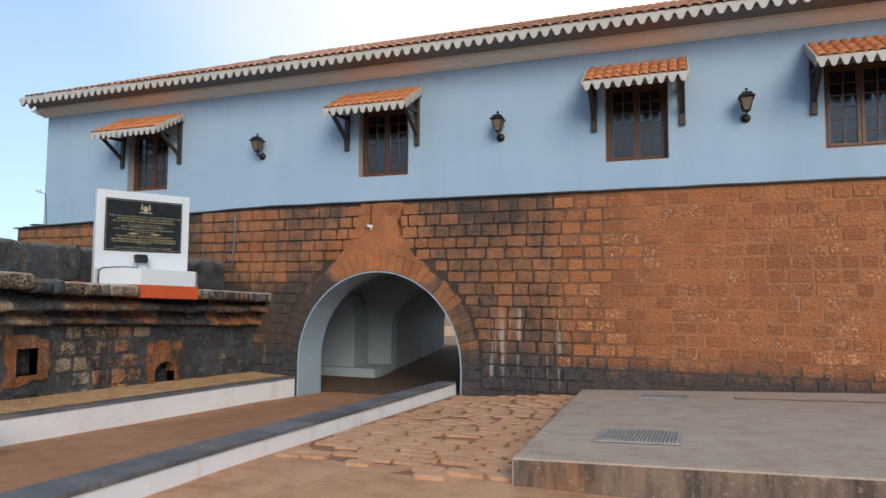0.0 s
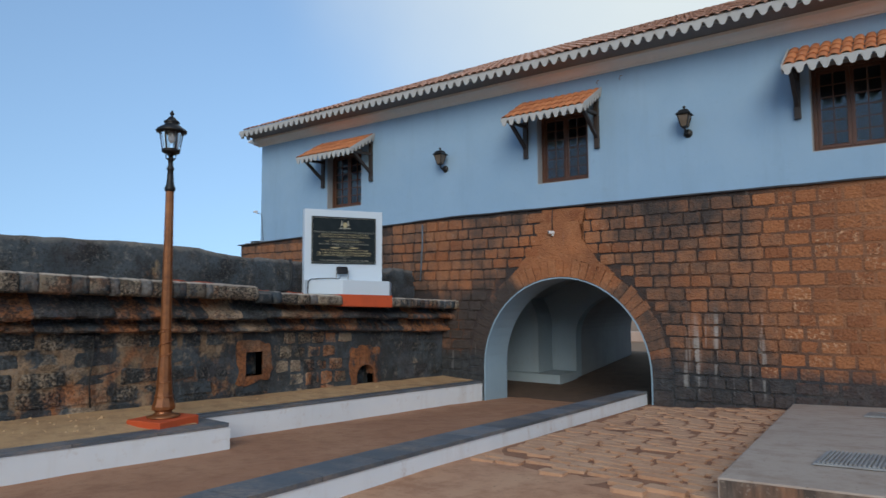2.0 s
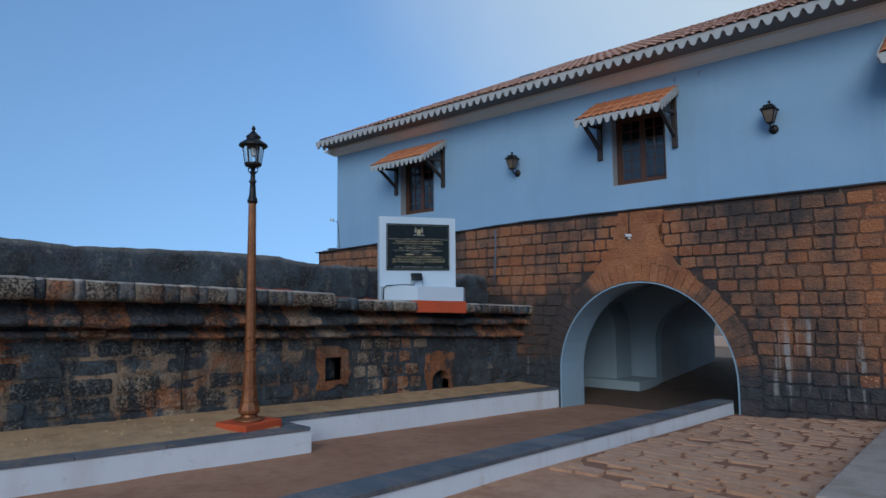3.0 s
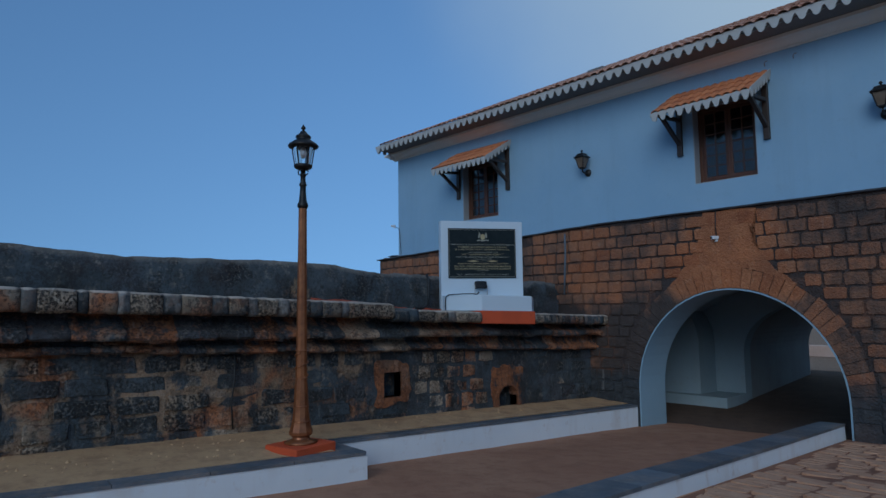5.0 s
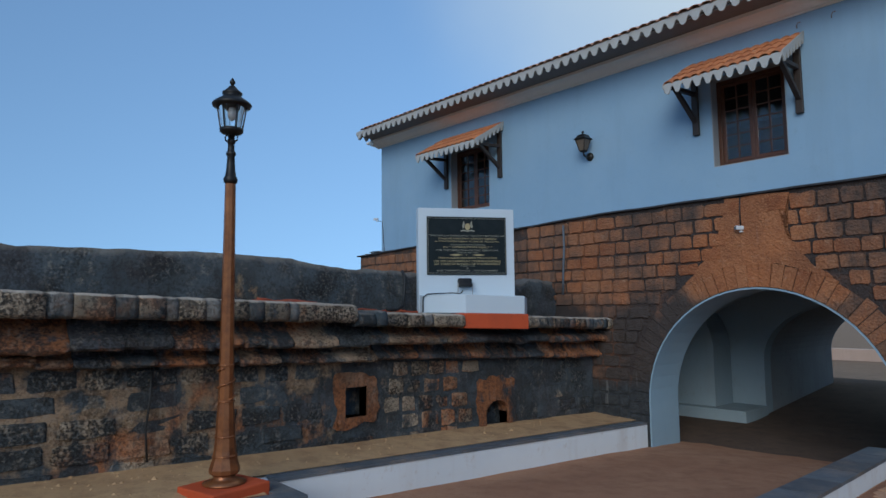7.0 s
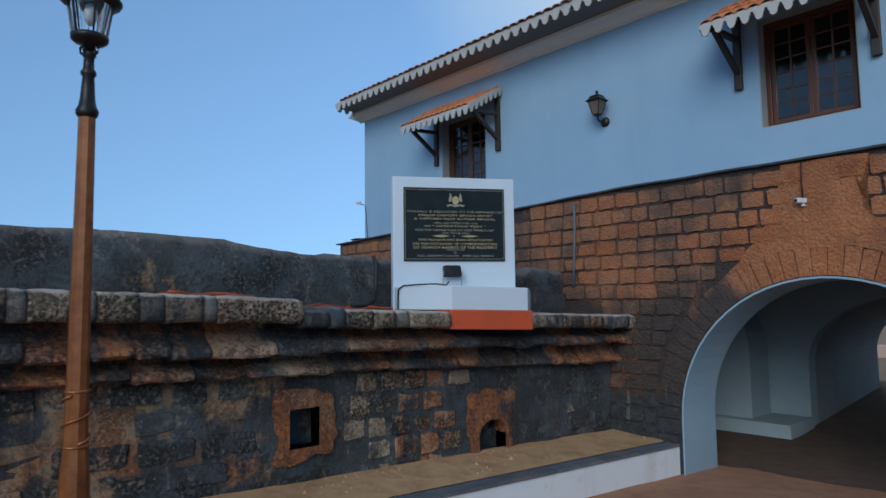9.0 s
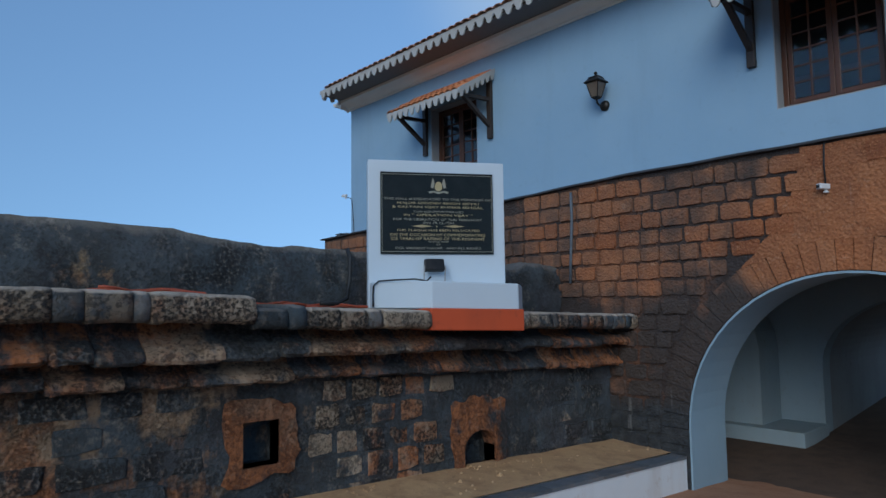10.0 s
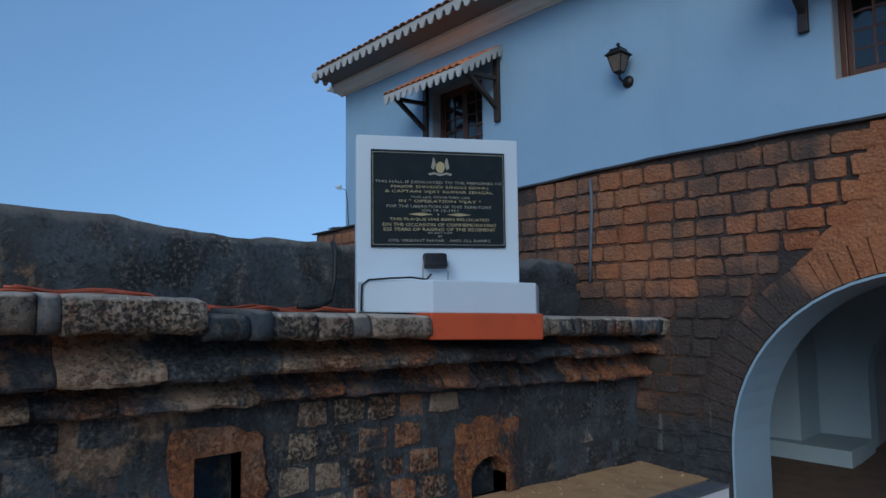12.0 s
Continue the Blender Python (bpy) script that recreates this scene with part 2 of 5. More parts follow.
STONE_SPANS = ((6.1, 7.0, 0.06, -0.15), (8.9, 9.7, 0.0, 0.50))
JOINT_SPANS = ((6.0, 7.0, -0.11, 0.06), (9.0, 9.7, 0.0, 0.35))
stone_wall = old_wall("blackened laterite block", 0.16, (0.47, 0.36, 0.25), 0.60, 0.6, each=0.13, comb=0.95, spans=STONE_SPANS)
mortar_wall = old_wall("black weathered wall joint", 0.22, (0.37, 0.25, 0.155), 0.60, 0.4, comb=0.25, spans=JOINT_SPANS)
corbel_mat = old_wall("dark stained corbelled laterite", 0.17, (0.45, 0.31, 0.20), 1.0, 0.7, each=0.13, comb=0.5)
stone_clean = old_wall("bare red laterite", 0.04, (0.44, 0.24, 0.14), 0.95, 0.4, comb=0.3)
crusted = old_wall("black crusted wall render", 0.40, (0.38, 0.25, 0.13), 0.66, 0.5, 0.2, comb=0.8, spans=((9.0, 10.2, 0.0, 0.25),))
stone_cap = old_wall("lichen covered laterite coping", 0.09, (0.45, 0.355, 0.255), 0.48, 0.7, 0.8, each=0.10, comb=1.0)
cap_joint = old_wall("grey cement between coping stones", 0.14, (0.27, 0.255, 0.235), 0.25, 0.2, 0.8, each=0.12, comb=0.0)
cap_dark = old_wall("blue black cement lump", 0.34, (0.20, 0.195, 0.185), 0.2, 0.2, 0.2, comb=0.2)


def mortar_mat(name, a, b, dark):
    k = Mat(name, 0.95)
    c = k.mix(k.ramp(k.noise(2.2, 5), 0.35, 0.68), a, b)
    c = k.mix(k.ramp(k.noise(0.7, 5), 0.62 - dark, 0.78 - dark, 0, 0.9), c, LICHEN)
    return k.done(c, k.noise(30, 5, 0.7), 0.7, 0.015)


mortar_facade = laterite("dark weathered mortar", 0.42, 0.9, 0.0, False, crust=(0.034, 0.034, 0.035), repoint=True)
skim_facade = laterite("orange lime skim", -0.06, 0.0, 0.5, False, grain=1.6)
mortar_pale = mortar_mat("worn grey lime render", (0.16, 0.125, 0.10), (0.07, 0.06, 0.052), 0.08)


def earthen(name, a, b, stain, wet=0.0):
    k = Mat(name, 0.92)
    c = k.mix(k.ramp(k.noise(0.9, 6, 0.6), 0.3, 0.7), a, b)
    c = k.mix(k.ramp(k.noise(3.5, 6, 0.7), 0.46, 0.66, 0, 0.75), c, stain)
    c = k.mix(k.ramp(k.noise(1.0, 5, 0.65, k.pos(0.6, 3.2, 1.0)), 0.52, 0.68, 0, 0.2), c, a)
    c = k.mix(k.ramp(k.noise(70, 3, 0.6), 0.55, 0.75, 0, 0.35), c, (0.50, 0.36, 0.25))
    c = k.mix(k.ramp(k.noise(24, 3, 0.6), 0.64, 0.70, 0, 0.55), c, (0.14, 0.07, 0.04))
    return k.done(c, k.math("ADD", k.noise(9, 5, 0.6), k.math("MULTIPLY", k.noise(80, 3), 0.35)), 0.4, 0.02)


earth_road = earthen("packed red earth paving", (0.43, 0.218, 0.118), (0.35, 0.158, 0.082), (0.27, 0.115, 0.058))
earth_court = earthen("dusty laterite court surface", (0.57, 0.325, 0.19), (0.49, 0.245, 0.135), (0.34, 0.15, 0.075))
paver_mat = earthen("worn laterite paving stone", (0.58, 0.35, 0.215), (0.52, 0.28, 0.16), (0.41, 0.20, 0.105))
paver_gap = earthen("damp earth between paving stones", (0.24, 0.10, 0.052), (0.34, 0.155, 0.08), (0.18, 0.075, 0.04))
sand_mat = earthen("sandy soil", (0.56, 0.35, 0.175), (0.46, 0.27, 0.13), (0.30, 0.165, 0.08))
ground_mat = earthen("dry earth", (0.30, 0.18, 0.10), (0.24, 0.14, 0.08), (0.17, 0.10, 0.05))


def paint(name, a, b, stain, amount=0.3, rough=0.75, streak=0.25):
    """Painted plaster with faint clouds, rain streaks and grain."""
    k = Mat(name, rough)
    c = k.mix(k.ramp(k.noise(0.8, 6, 0.6), 0.3, 0.7), a, b)
    c = k.mix(k.ramp(k.noise(1.0, 4, 0.6, k.pos(2.2, 2.2, 0.28)), 0.52, 0.80, 0, streak), c, stain)
    c = k.mix(k.ramp(k.noise(6.0, 6, 0.7), 0.58, 0.78, 0, amount), c, stain)
    return k.done(c, k.math("ADD", k.noise(5, 4), k.math("MULTIPLY", k.noise(90, 3), 0.3)), 0.16, 0.012)


wall_blue = paint("pale blue limewash", (0.248, 0.390, 0.530), (0.290, 0.430, 0.560), (0.20, 0.29, 0.375), 0.3, 0.75, 0.35)
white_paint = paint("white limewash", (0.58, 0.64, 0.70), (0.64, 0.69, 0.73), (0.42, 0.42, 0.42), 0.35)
# white limewash with shade and blue sky light put into the colour
arch_white_shaded = paint("white arch limewash with blue shade in its colour", (0.23, 0.345, 0.43), (0.29, 0.40, 0.475), (0.27, 0.29, 0.31), 0.35)
white_kerb = paint("scuffed white kerb paint", (0.68, 0.71, 0.73), (0.76, 0.78, 0.79), (0.46, 0.33, 0.24), 0.6, 0.8, 0.35)
white_board = paint("fresh white paint", (0.53, 0.61, 0.67), (0.57, 0.64, 0.69), (0.50, 0.54, 0.58), 0.15, 0.6, 0.1)
cream_paint = paint("cream cornice paint", (0.80, 0.75, 0.67), (0.84, 0.79, 0.71), (0.56, 0.50, 0.43), 0.35)
grey_plaster = paint("grey window reveal", (0.29, 0.30, 0.31), (0.35, 0.36, 0.36), (0.22, 0.22, 0.22), 0.4)
# vault limewash: the inner shade and its blue tint are in these colours
passage_grime_shaded = paint("grimy vault plaster with shade in its colour", (0.33, 0.36, 0.37), (0.27, 0.28, 0.28), (0.14, 0.12, 0.11), 0.6)
tunnel_white_shaded = paint("aged white vault limewash with blue shade in its colour", (0.32, 0.42, 0.48), (0.37, 0.46, 0.51), (0.25, 0.24, 0.22), 0.5)
orange_plaster = paint("ochre plaster", (0.46, 0.20, 0.075), (0.38, 0.15, 0.055), (0.14, 0.06, 0.03), 0.7, 0.9, 0.6)
peach_plaster = paint("sunlit peach wall paint", (0.62, 0.44, 0.34), (0.56, 0.38, 0.28), (0.35, 0.22, 0.15), 0.4, 0.85, 0.3)
red_paint = paint("red oxide paint", (0.56, 0.085, 0.022), (0.48, 0.07, 0.02), (0.16, 0.04, 0.02), 0.55, 0.7, 0.3)
concrete = earthen("dusty cement screed", (0.45, 0.36, 0.29), (0.40, 0.31, 0.245), (0.32, 0.225, 0.165))


def stained_edge():
    """Cast concrete edge: grey brown, black runs and rusty patches."""
    k = Mat("rust stained concrete edge", 0.92)
    c = k.mix(k.ramp(k.noise(2.2, 6, 0.65), 0.32, 0.68), (0.25, 0.185, 0.14), (0.16, 0.115, 0.088))
    c = k.mix(k.ramp(k.noise(1.7, 5, 0.6), 0.52, 0.70, 0, 0.6), c, (0.36, 0.155, 0.068))
    c = k.mix(k.ramp(k.noise(1.0, 5, 0.65, k.pos(5.0, 5.0, 0.8)), 0.45, 0.62, 0, 0.85), c, (0.050, 0.042, 0.038))
    c = k.mix(k.ramp(k.noise(34, 4, 0.7), 0.58, 0.70, 0, 0.5), c, (0.44, 0.36, 0.29))
    return k.done(c, k.noise(26, 5, 0.7), 0.6, 0.015)


concrete_side = stained_edge()
# earth floor whose dark colour partly stands in for the passage shade
floor_shade = earthen("passage floor with shade in its colour", (0.125, 0.075, 0.050), (0.085, 0.053, 0.038), (0.055, 0.036, 0.027))
rod_rust = paint("brown rusted steel rod", (0.20, 0.12, 0.08), (0.26, 0.16, 0.11), (0.10, 0.06, 0.04), 0.5, 0.7)


def slate_mat():
    """Slate slabs: each its own shade, dust trodden over them."""
    k = Mat("dark slate edging", 0.62)
    c = k.mix(k.ramp(k.oi.outputs["Random"], 0.3, 0.95), (0.085, 0.100, 0.115), (0.145, 0.165, 0.185))
    c = k.mix(k.ramp(k.noise(5, 6, 0.7), 0.40, 0.70, 0, 0.5), c, (0.045, 0.050, 0.056))
    dust = k.math("MULTIPLY", k.ramp(k.noise(1.7, 5, 0.65), 0.45, 0.66, 0, 0.65), k.ramp(k.noise(22, 5, 0.75), 0.35, 0.6))
    c = k.mix(dust, c, (0.34, 0.25, 0.18))
    return k.done(c, k.noise(14, 5, 0.65), 0.35, 0.012)


slate = slate_mat()


def tile_mat(name, a, b):
    k = Mat(name, 0.85)
    c = k.mix(k.ramp(k.oi.outputs["Random"], 0, 1, 0, 0.9), a, b)
    c = k.mix(k.ramp(k.noise(5, 5, 0.7), 0.5, 0.75, 0, 0.6), c, (0.20, 0.07, 0.035))
    return k.done(c, k.noise(40, 4), 0.3, 0.008)


terracotta = tile_mat("terracotta roof tile", (0.54, 0.195, 0.075), (0.41, 0.135, 0.055))
faded_tile = tile_mat("sun faded dusty roof tile", (0.52, 0.30, 0.215), (0.40, 0.21, 0.145))


def wood(name, a, b, rough=0.5):
    k = Mat(name, rough)
    c = k.mix(k.ramp(k.noise(14, 5, 0.65, k.pos(3, 3, 0.35)), 0.3, 0.7), a, b)
    return k.done(c, k.noise(60, 3, 0.6, k.pos(3, 3, 0.3)), 0.2, 0.005)


dark_wood = wood("near black stained timber", (0.022, 0.016, 0.013), (0.045, 0.028, 0.020), 0.55)
brown_wood = wood("varnished brown timber", (0.115, 0.042, 0.018), (0.068, 0.026, 0.012), 0.4)
soffit_wood = wood("dark eaves boarding", (0.15, 0.140, 0.132), (0.20, 0.185, 0.17), 0.8)
trim_white = paint("weathered white trim paint", (0.41, 0.405, 0.385), (0.47, 0.455, 0.425), (0.25, 0.235, 0.21), 0.5, 0.7, 0.3)


def metal(name, a, b, rough, met=0.6):
    k = Mat(name, rough, met)
    c = k.mix(k.ramp(k.noise(7, 5, 0.65), 0.35, 0.65), a, b)
    return k.done(c, k.noise(50, 3), 0.15, 0.004)


iron_black = metal("black cast iron", (0.012, 0.012, 0.013), (0.030, 0.027, 0.024), 0.45, 0.5)
copper_paint = metal("bronze painted cast iron", (0.36, 0.135, 0.048), (0.19, 0.068, 0.028), 0.34, 0.5)
grate_metal = metal("dusty galvanised grate", (0.34, 0.34, 0.33), (0.27, 0.26, 0.25), 0.65, 0.1)
lead_grey = metal("dark lead ledge", (0.060, 0.062, 0.068), (0.035, 0.035, 0.038), 0.7, 0.1)
pipe_grey = metal("blue grey painted pipe", (0.13, 0.15, 0.17), (0.09, 0.105, 0.12), 0.6, 0.0)
gold = metal("gilded lettering", (0.46, 0.37, 0.20), (0.40, 0.31, 0.15), 0.45, 0.2)
pale_gold = metal("worn pale gilding", (0.31, 0.30, 0.23), (0.27, 0.25, 0.19), 0.5, 0.1)
granite = metal("polished black granite", (0.010, 0.014, 0.014), (0.016, 0.020, 0.020), 0.30, 0.0)
granite.node_tree.nodes["Principled BSDF"].inputs["Specular IOR Level"].default_value = 0.16
white_plastic = metal("white plastic", (0.70, 0.70, 0.70), (0.62, 0.62, 0.62), 0.4, 0.0)
black_rubber = metal("black rubber", (0.012, 0.012, 0.012), (0.02, 0.02, 0.02), 0.6, 0.0)
orange_rubber = metal("orange cable sheath", (0.42, 0.08, 0.03), (0.30, 0.05, 0.02), 0.5, 0.0)
dark_room = metal("unlit room interior", (0.10, 0.09, 0.08), (0.13, 0.12, 0.10), 0.9, 0.0)


def glass_mat(name, tint, rough):
    k = Mat(name, rough)
    k.b.inputs["Transmission Weight"].default_value = 1.0
    k.b.inputs["IOR"].default_value = 1.5
    return k.done(tint, k.noise(2.5, 2), 0.03, 0.02)


pane_glass = glass_mat("old window glass", (0.80, 0.85, 0.86), 0.02)
lamp_glass = glass_mat("clear lantern glass", (0.92, 0.94, 0.94), 0.03)


def frost():
    k = Mat("frosted amber lantern glass", 0.45)
    k.b.inputs["Transmission Weight"].default_value = 0.35
    return k.done(k.mix(k.ramp(k.noise(9, 3), 0.3, 0.7), (0.24, 0.18, 0.13), (0.17, 0.125, 0.085)))


lantern_amber = frost()


def leaf_mat():
    k = Mat("tree leaf", 0.6)
    c = k.mix(k.noise(1.2, 4), (0.035, 0.085, 0.018), (0.075, 0.13, 0.03))
    k.b.inputs["Transmission Weight"].default_value = 0.0
    return k.done(c)


leaf_green = leaf_mat()
bark = wood("grey brown bark", (0.10, 0.075, 0.055), (0.16, 0.12, 0.09), 0.9)


# ---------------------------------------------------------------- mesh helpers
def link_mesh(name, bm, mats, smooth=False):
    bmesh.ops.recalc_face_normals(bm, faces=bm.faces)
    for v in bm.verts:
        v.co *= S
    me = bpy.data.meshes.new(name)
    bm.to_mesh(me)
    bm.free()
    for m in mats if isinstance(mats, (list, tuple)) else [mats]:
        me.materials.append(m)
    if smooth:
        me.polygons.foreach_set("use_smooth", [True] * len(me.polygons))
    return me


def structure(name, bm, mats, label, category="", smooth=False, m=None):
    ob = new(name, link_mesh(name, bm, mats, smooth))
    if m is not None:
        ob.matrix_world = m
    return tagged(ob, label, category or name.split("_")[0], "", "structure")


def thing(name, at, label, category, group="", m=None):
    """An Empty at the thing's base; its parts are built round the origin."""
    ob = new(name)
    ob.empty_display_size = 0.1
    here = Matrix.Translation(Vector(at) * S)
    ob.matrix_world = m @ here if m is not None else here
    return tagged(ob, label, category, group)


def part(name, bm, mats, parent, label="", smooth=False, kind=""):
    ob = new(name, link_mesh(name, bm, mats, smooth))
    ob.parent = parent
    return tagged(ob, label, kind=kind)


def box(bm, lo, hi, bevel=0.0, turn=None):
    c = [(a + b) / 2 for a, b in zip(lo, hi)]
    d = [abs(b - a) for a, b in zip(lo, hi)]
    m = Matrix.Translation(c) @ Matrix.Diagonal((*d, 1))
    if turn is not None:
        m = turn @ m
    got = bmesh.ops.create_cube(bm, size=1.0, matrix=m)
    if bevel:
        edges = {e for v in got["verts"] for e in v.link_edges}
        bmesh.ops.bevel(bm, geom=list(edges), offset=bevel, segments=2, affect="EDGES", profile=0.5)
    return bm


def boxed(lo, hi, bevel=0.0, turn=None):
    return box(bmesh.new(), lo, hi, bevel, turn)


def beam(bm, a, b, w, d, up=(0, 0, 1)):
    """A squared timber from a to b."""
    a, b = Vector(a), Vector(b)
    z = (b - a).normalized()
    x = Vector(up).cross(z)
    x = x.normalized() if x.length > 1e-4 else Vector((1, 0, 0))
    y = z.cross(x)
    vs = []
    for p in (a, b):
        for sx, sy in ((-1, -1), (1, -1), (1, 1), (-1, 1)):
            vs.append(bm.verts.new(p + x * sx * w / 2 + y * sy * d / 2))
    for f in ((0, 1, 2, 3), (4, 5, 6, 7), (0, 1, 5, 4), (1, 2, 6, 5), (2, 3, 7, 6), (3, 0, 4, 7)):
        bm.faces.new([vs[i] for i in f])
    return bm


def prism(bm, outline, place, depth):
    """Extrudes a 2D outline; place(a, b, d) gives the 3D point at depth d."""
    front = [bm.verts.new(place(a, b, 0.0)) for a, b in outline]
    back = [bm.verts.new(place(a, b, depth)) for a, b in outline]
    bm.faces.new(front)
    bm.faces.new(list(reversed(back)))
    n = len(front)
    for i in range(n):
        j = (i + 1) % n
        bm.faces.new((front[i], front[j], back[j], back[i]))
    return bm


def lathe(bm, profile, at=(0, 0, 0), seg=16, spin=0.0):
    rings = []
    for r, z in profile:
        ring = []
        for i in range(seg):
            a = 2 * math.pi * i / seg + spin
            ring.append(bm.verts.new((at[0] + r * math.cos(a), at[1] + r * math.sin(a), at[2] + z)))
        rings.append(ring)
    for p, q in zip(rings, rings[1:]):
        for i in range(seg):
            j = (i + 1) % seg
            bm.faces.new((p[i], p[j], q[j], q[i]))
    bm.faces.new(list(reversed(rings[0])))
    bm.faces.new(rings[-1])
    return bm


def tube(bm, pts, r, seg=6):
    """A cable or pipe along points."""
    pts = [Vector(p) for p in pts]
    rings = []
    for i, p in enumerate(pts):
        d = (pts[min(i + 1, len(pts) - 1)] - pts[max(i - 1, 0)]).normalized()
        x = d.cross(Vector((0.13, 0.21, 0.97))).normalized()
        y = d.cross(x)
        rings.append([bm.verts.new(p + (x * math.cos(2 * math.pi * k / seg) + y * math.sin(2 * math.pi * k / seg)) * r) for k in range(seg)])
    for p, q in zip(rings, rings[1:]):
        for k in range(seg):
            j = (k + 1) % seg
            bm.faces.new((p[k], p[j], q[j], q[k]))
    bm.faces.new(rings[0])
    bm.faces.new(rings[-1])
    return bm


def lerp(table, v):
    for (a, p), (b, q) in zip(table, table[1:]):
        if v <= b:
            return p + (q - p) * max(0.0, (v - a) / (b - a))
    return table[-1][1]


def stone_mesh(name, mat, seed, rough=0.05, cut=0.10, face=0.93, lump=1.0):
    """A rough-edged block in a unit cube, its face towards -y at y = -1."""
    rnd = random.Random(seed)
    bm = bmesh.new()
    base = [(-0.5 + cut, -0.5), (0.0, -0.5), (0.5 - cut, -0.5), (0.5, -0.5 + cut), (0.5, 0.5 - cut), (0.5 - cut, 0.5), (0.0, 0.5), (-0.5 + cut, 0.5), (-0.5, 0.5 - cut), (-0.5, -0.5 + cut)]
    out = [(x + rnd.uniform(-rough, rough) * 0.6, z + rnd.uniform(-rough, rough)) for x, z in base]
    layers = []
    for y, f in ((0.0, 1.0), (-0.62, 1.0), (-1.0, face)):
        layers.append([bm.verts.new((x * f, y + (lump * rnd.uniform(-0.10, 0.06) if y < -0.7 else 0), z * f)) for x, z in out])
    for p, q in zip(layers, layers[1:]):
        for i in range(len(p)):
            j = (i + 1) % len(p)
            bm.faces.new((p[i], p[j], q[j], q[i]))
    mid = bm.verts.new((rnd.uniform(-0.1, 0.1), -1.0 + lump * rnd.uniform(-0.12, 0.02), rnd.uniform(-0.1, 0.1)))
    f = layers[-1]
    for i in range(len(f)):
        bm.faces.new((f[i], f[(i + 1) % len(f)], mid))
    return link_mesh(name, bm, mat)


def lay(name, me, parent, at, dims, spin=0.0, lean=0.0):
    """One stone of a wall: its centre at the wall's face, facing -y turned by spin."""
    ob = new(name, me)
    ob.parent = parent
    ob.matrix_basis = Matrix.Translation(Vector(at) * S) @ Matrix.Rotation(spin, 4, "Z") @ Matrix.Rotation(lean, 4, "Y") @ Matrix.Diagonal((dims[0], dims[1], dims[2], 1))
    return ob


def join_stones(name, metas, mat, parent):
    """Far stones of one wall as one mesh."""
    bm = bmesh.new()
    for me, at, dims, spin in metas:
        m = Matrix.Translation(Vector(at)) @ Matrix.Rotation(spin, 4, "Z") @ Matrix.Diagonal((dims[0], dims[1], dims[2], 1)) @ Matrix.Diagonal((1 / S, 1 / S, 1 / S, 1))
        k = len(bm.verts)
        vs = [bm.verts.new(m @ v.co) for v in me.vertices]
        for p in me.polygons:
            bm.faces.new([vs[i] for i in p.vertices])
    return part(name, bm, mat, parent, "", kind="stuff")


def scallop(length, module, top, drop, low):
    """Outline of a fretted valance: a straight top and a fringe of lobes."""
    n = max(2, round(length / module))
    w = length / n
    pts = [(0.0, top), (0.0, -low)]
    for i in range(n):
        x = i * w
        for a, b in ((0.06, -0.22), (0.14, -0.06), (0.13, 0.12), (0.20, 0.20), (0.23, 0.45), (0.27, 0.70), (0.36, 0.92), (0.50, 1.0)):
            pts.append((x + a * w, -low - b * drop))
        for a, b in ((0.64, 0.92), (0.73, 0.70), (0.77, 0.45), (0.80, 0.20), (0.87, 0.12), (0.86, -0.06), (0.94, -0.22)):
            pts.append((x + a * w, -low - b * drop))
        pts.append((x + w, -low + 0.28 * drop))
    pts.append((length, top))
    return pts


# ---------------------------------------------------------------- the plan
FACADE = pose(0, 10.03 * S, 0, 0, 0, 2.0)  # the gatehouse front: u along it, v into it
WALL_X = -7.60  # face of the parapet wall beside the ramp
ARCH_U, ARCH_HALF, ARCH_SPRING, ARCH_RISE = -5.14, 1.545, 0.62, 1.60
LEDGE = [(-13.9, 3.20), (-9.1, 3.36), (-7.4, 3.42), (12.0, 3.43)]
KERB_X = [(-15.0, -1.24), (10.2, -3.74)]


def court_z(x, y):
    rise = lerp([(-40.0, 0.70), (0.0, 0.68), (2.0, 0.66), (4.0, 0.61), (10.0, 0.29), (12.0, 0.18)], y)
    gutter = 0.10 * max(0.0, min(1.0, (-2.0 - x) / 1.2)) * lerp([(2.0, 0.0), (4.0, 0.4), (7.0, 0.7), (10.0, 1.0)], y)
    return rise + 0.012 * max(0.0, min(x + 3.4, 8.0)) - gutter


def kerb_top(y):
    return lerp([(-15.0, 1.02), (2.0, 0.825), (4.0, 0.725), (7.0, 0.555), (10.2, 0.385)], y)


def road_left_z(y):
    return lerp([(-15.0, 0.50), (-2.0, 0.45), (4.0, 0.24), (9.8, 0.0), (10.9, -0.06), (13.2, -0.04), (17.5, 0.28), (18.5, 0.28)], y)


def road_z(x, y):
    side = lerp([(-20.0, 0.16), (4.0, 0.16), (9.8, 0.12), (12.0, 0.0), (18.0, 0.0)], y)
    return road_left_z(y) + side * max(0.0, min(1.0, (x + 6.7) / 3.4))


def cap_low(y):
    return 1.85 - 0.032 * (y - 5.2) - (0.04 if y > 5.26 else 0.0)


def cap_top(y):
    return cap_low(y) + lerp([(-10, 0.24), (1.2, 0.23), (5.25, 0.20), (5.27, 0.165), (10.0, 0.165)], y)


def mid_low(y):
    return 1.61 - 0.026 * (y - 5.2)


def low_low(y):
    return 1.44 - 0.040 * (y - 5.1)


def bank_z(y):
    return 0.56 - 0.033 * (y - 3.8)


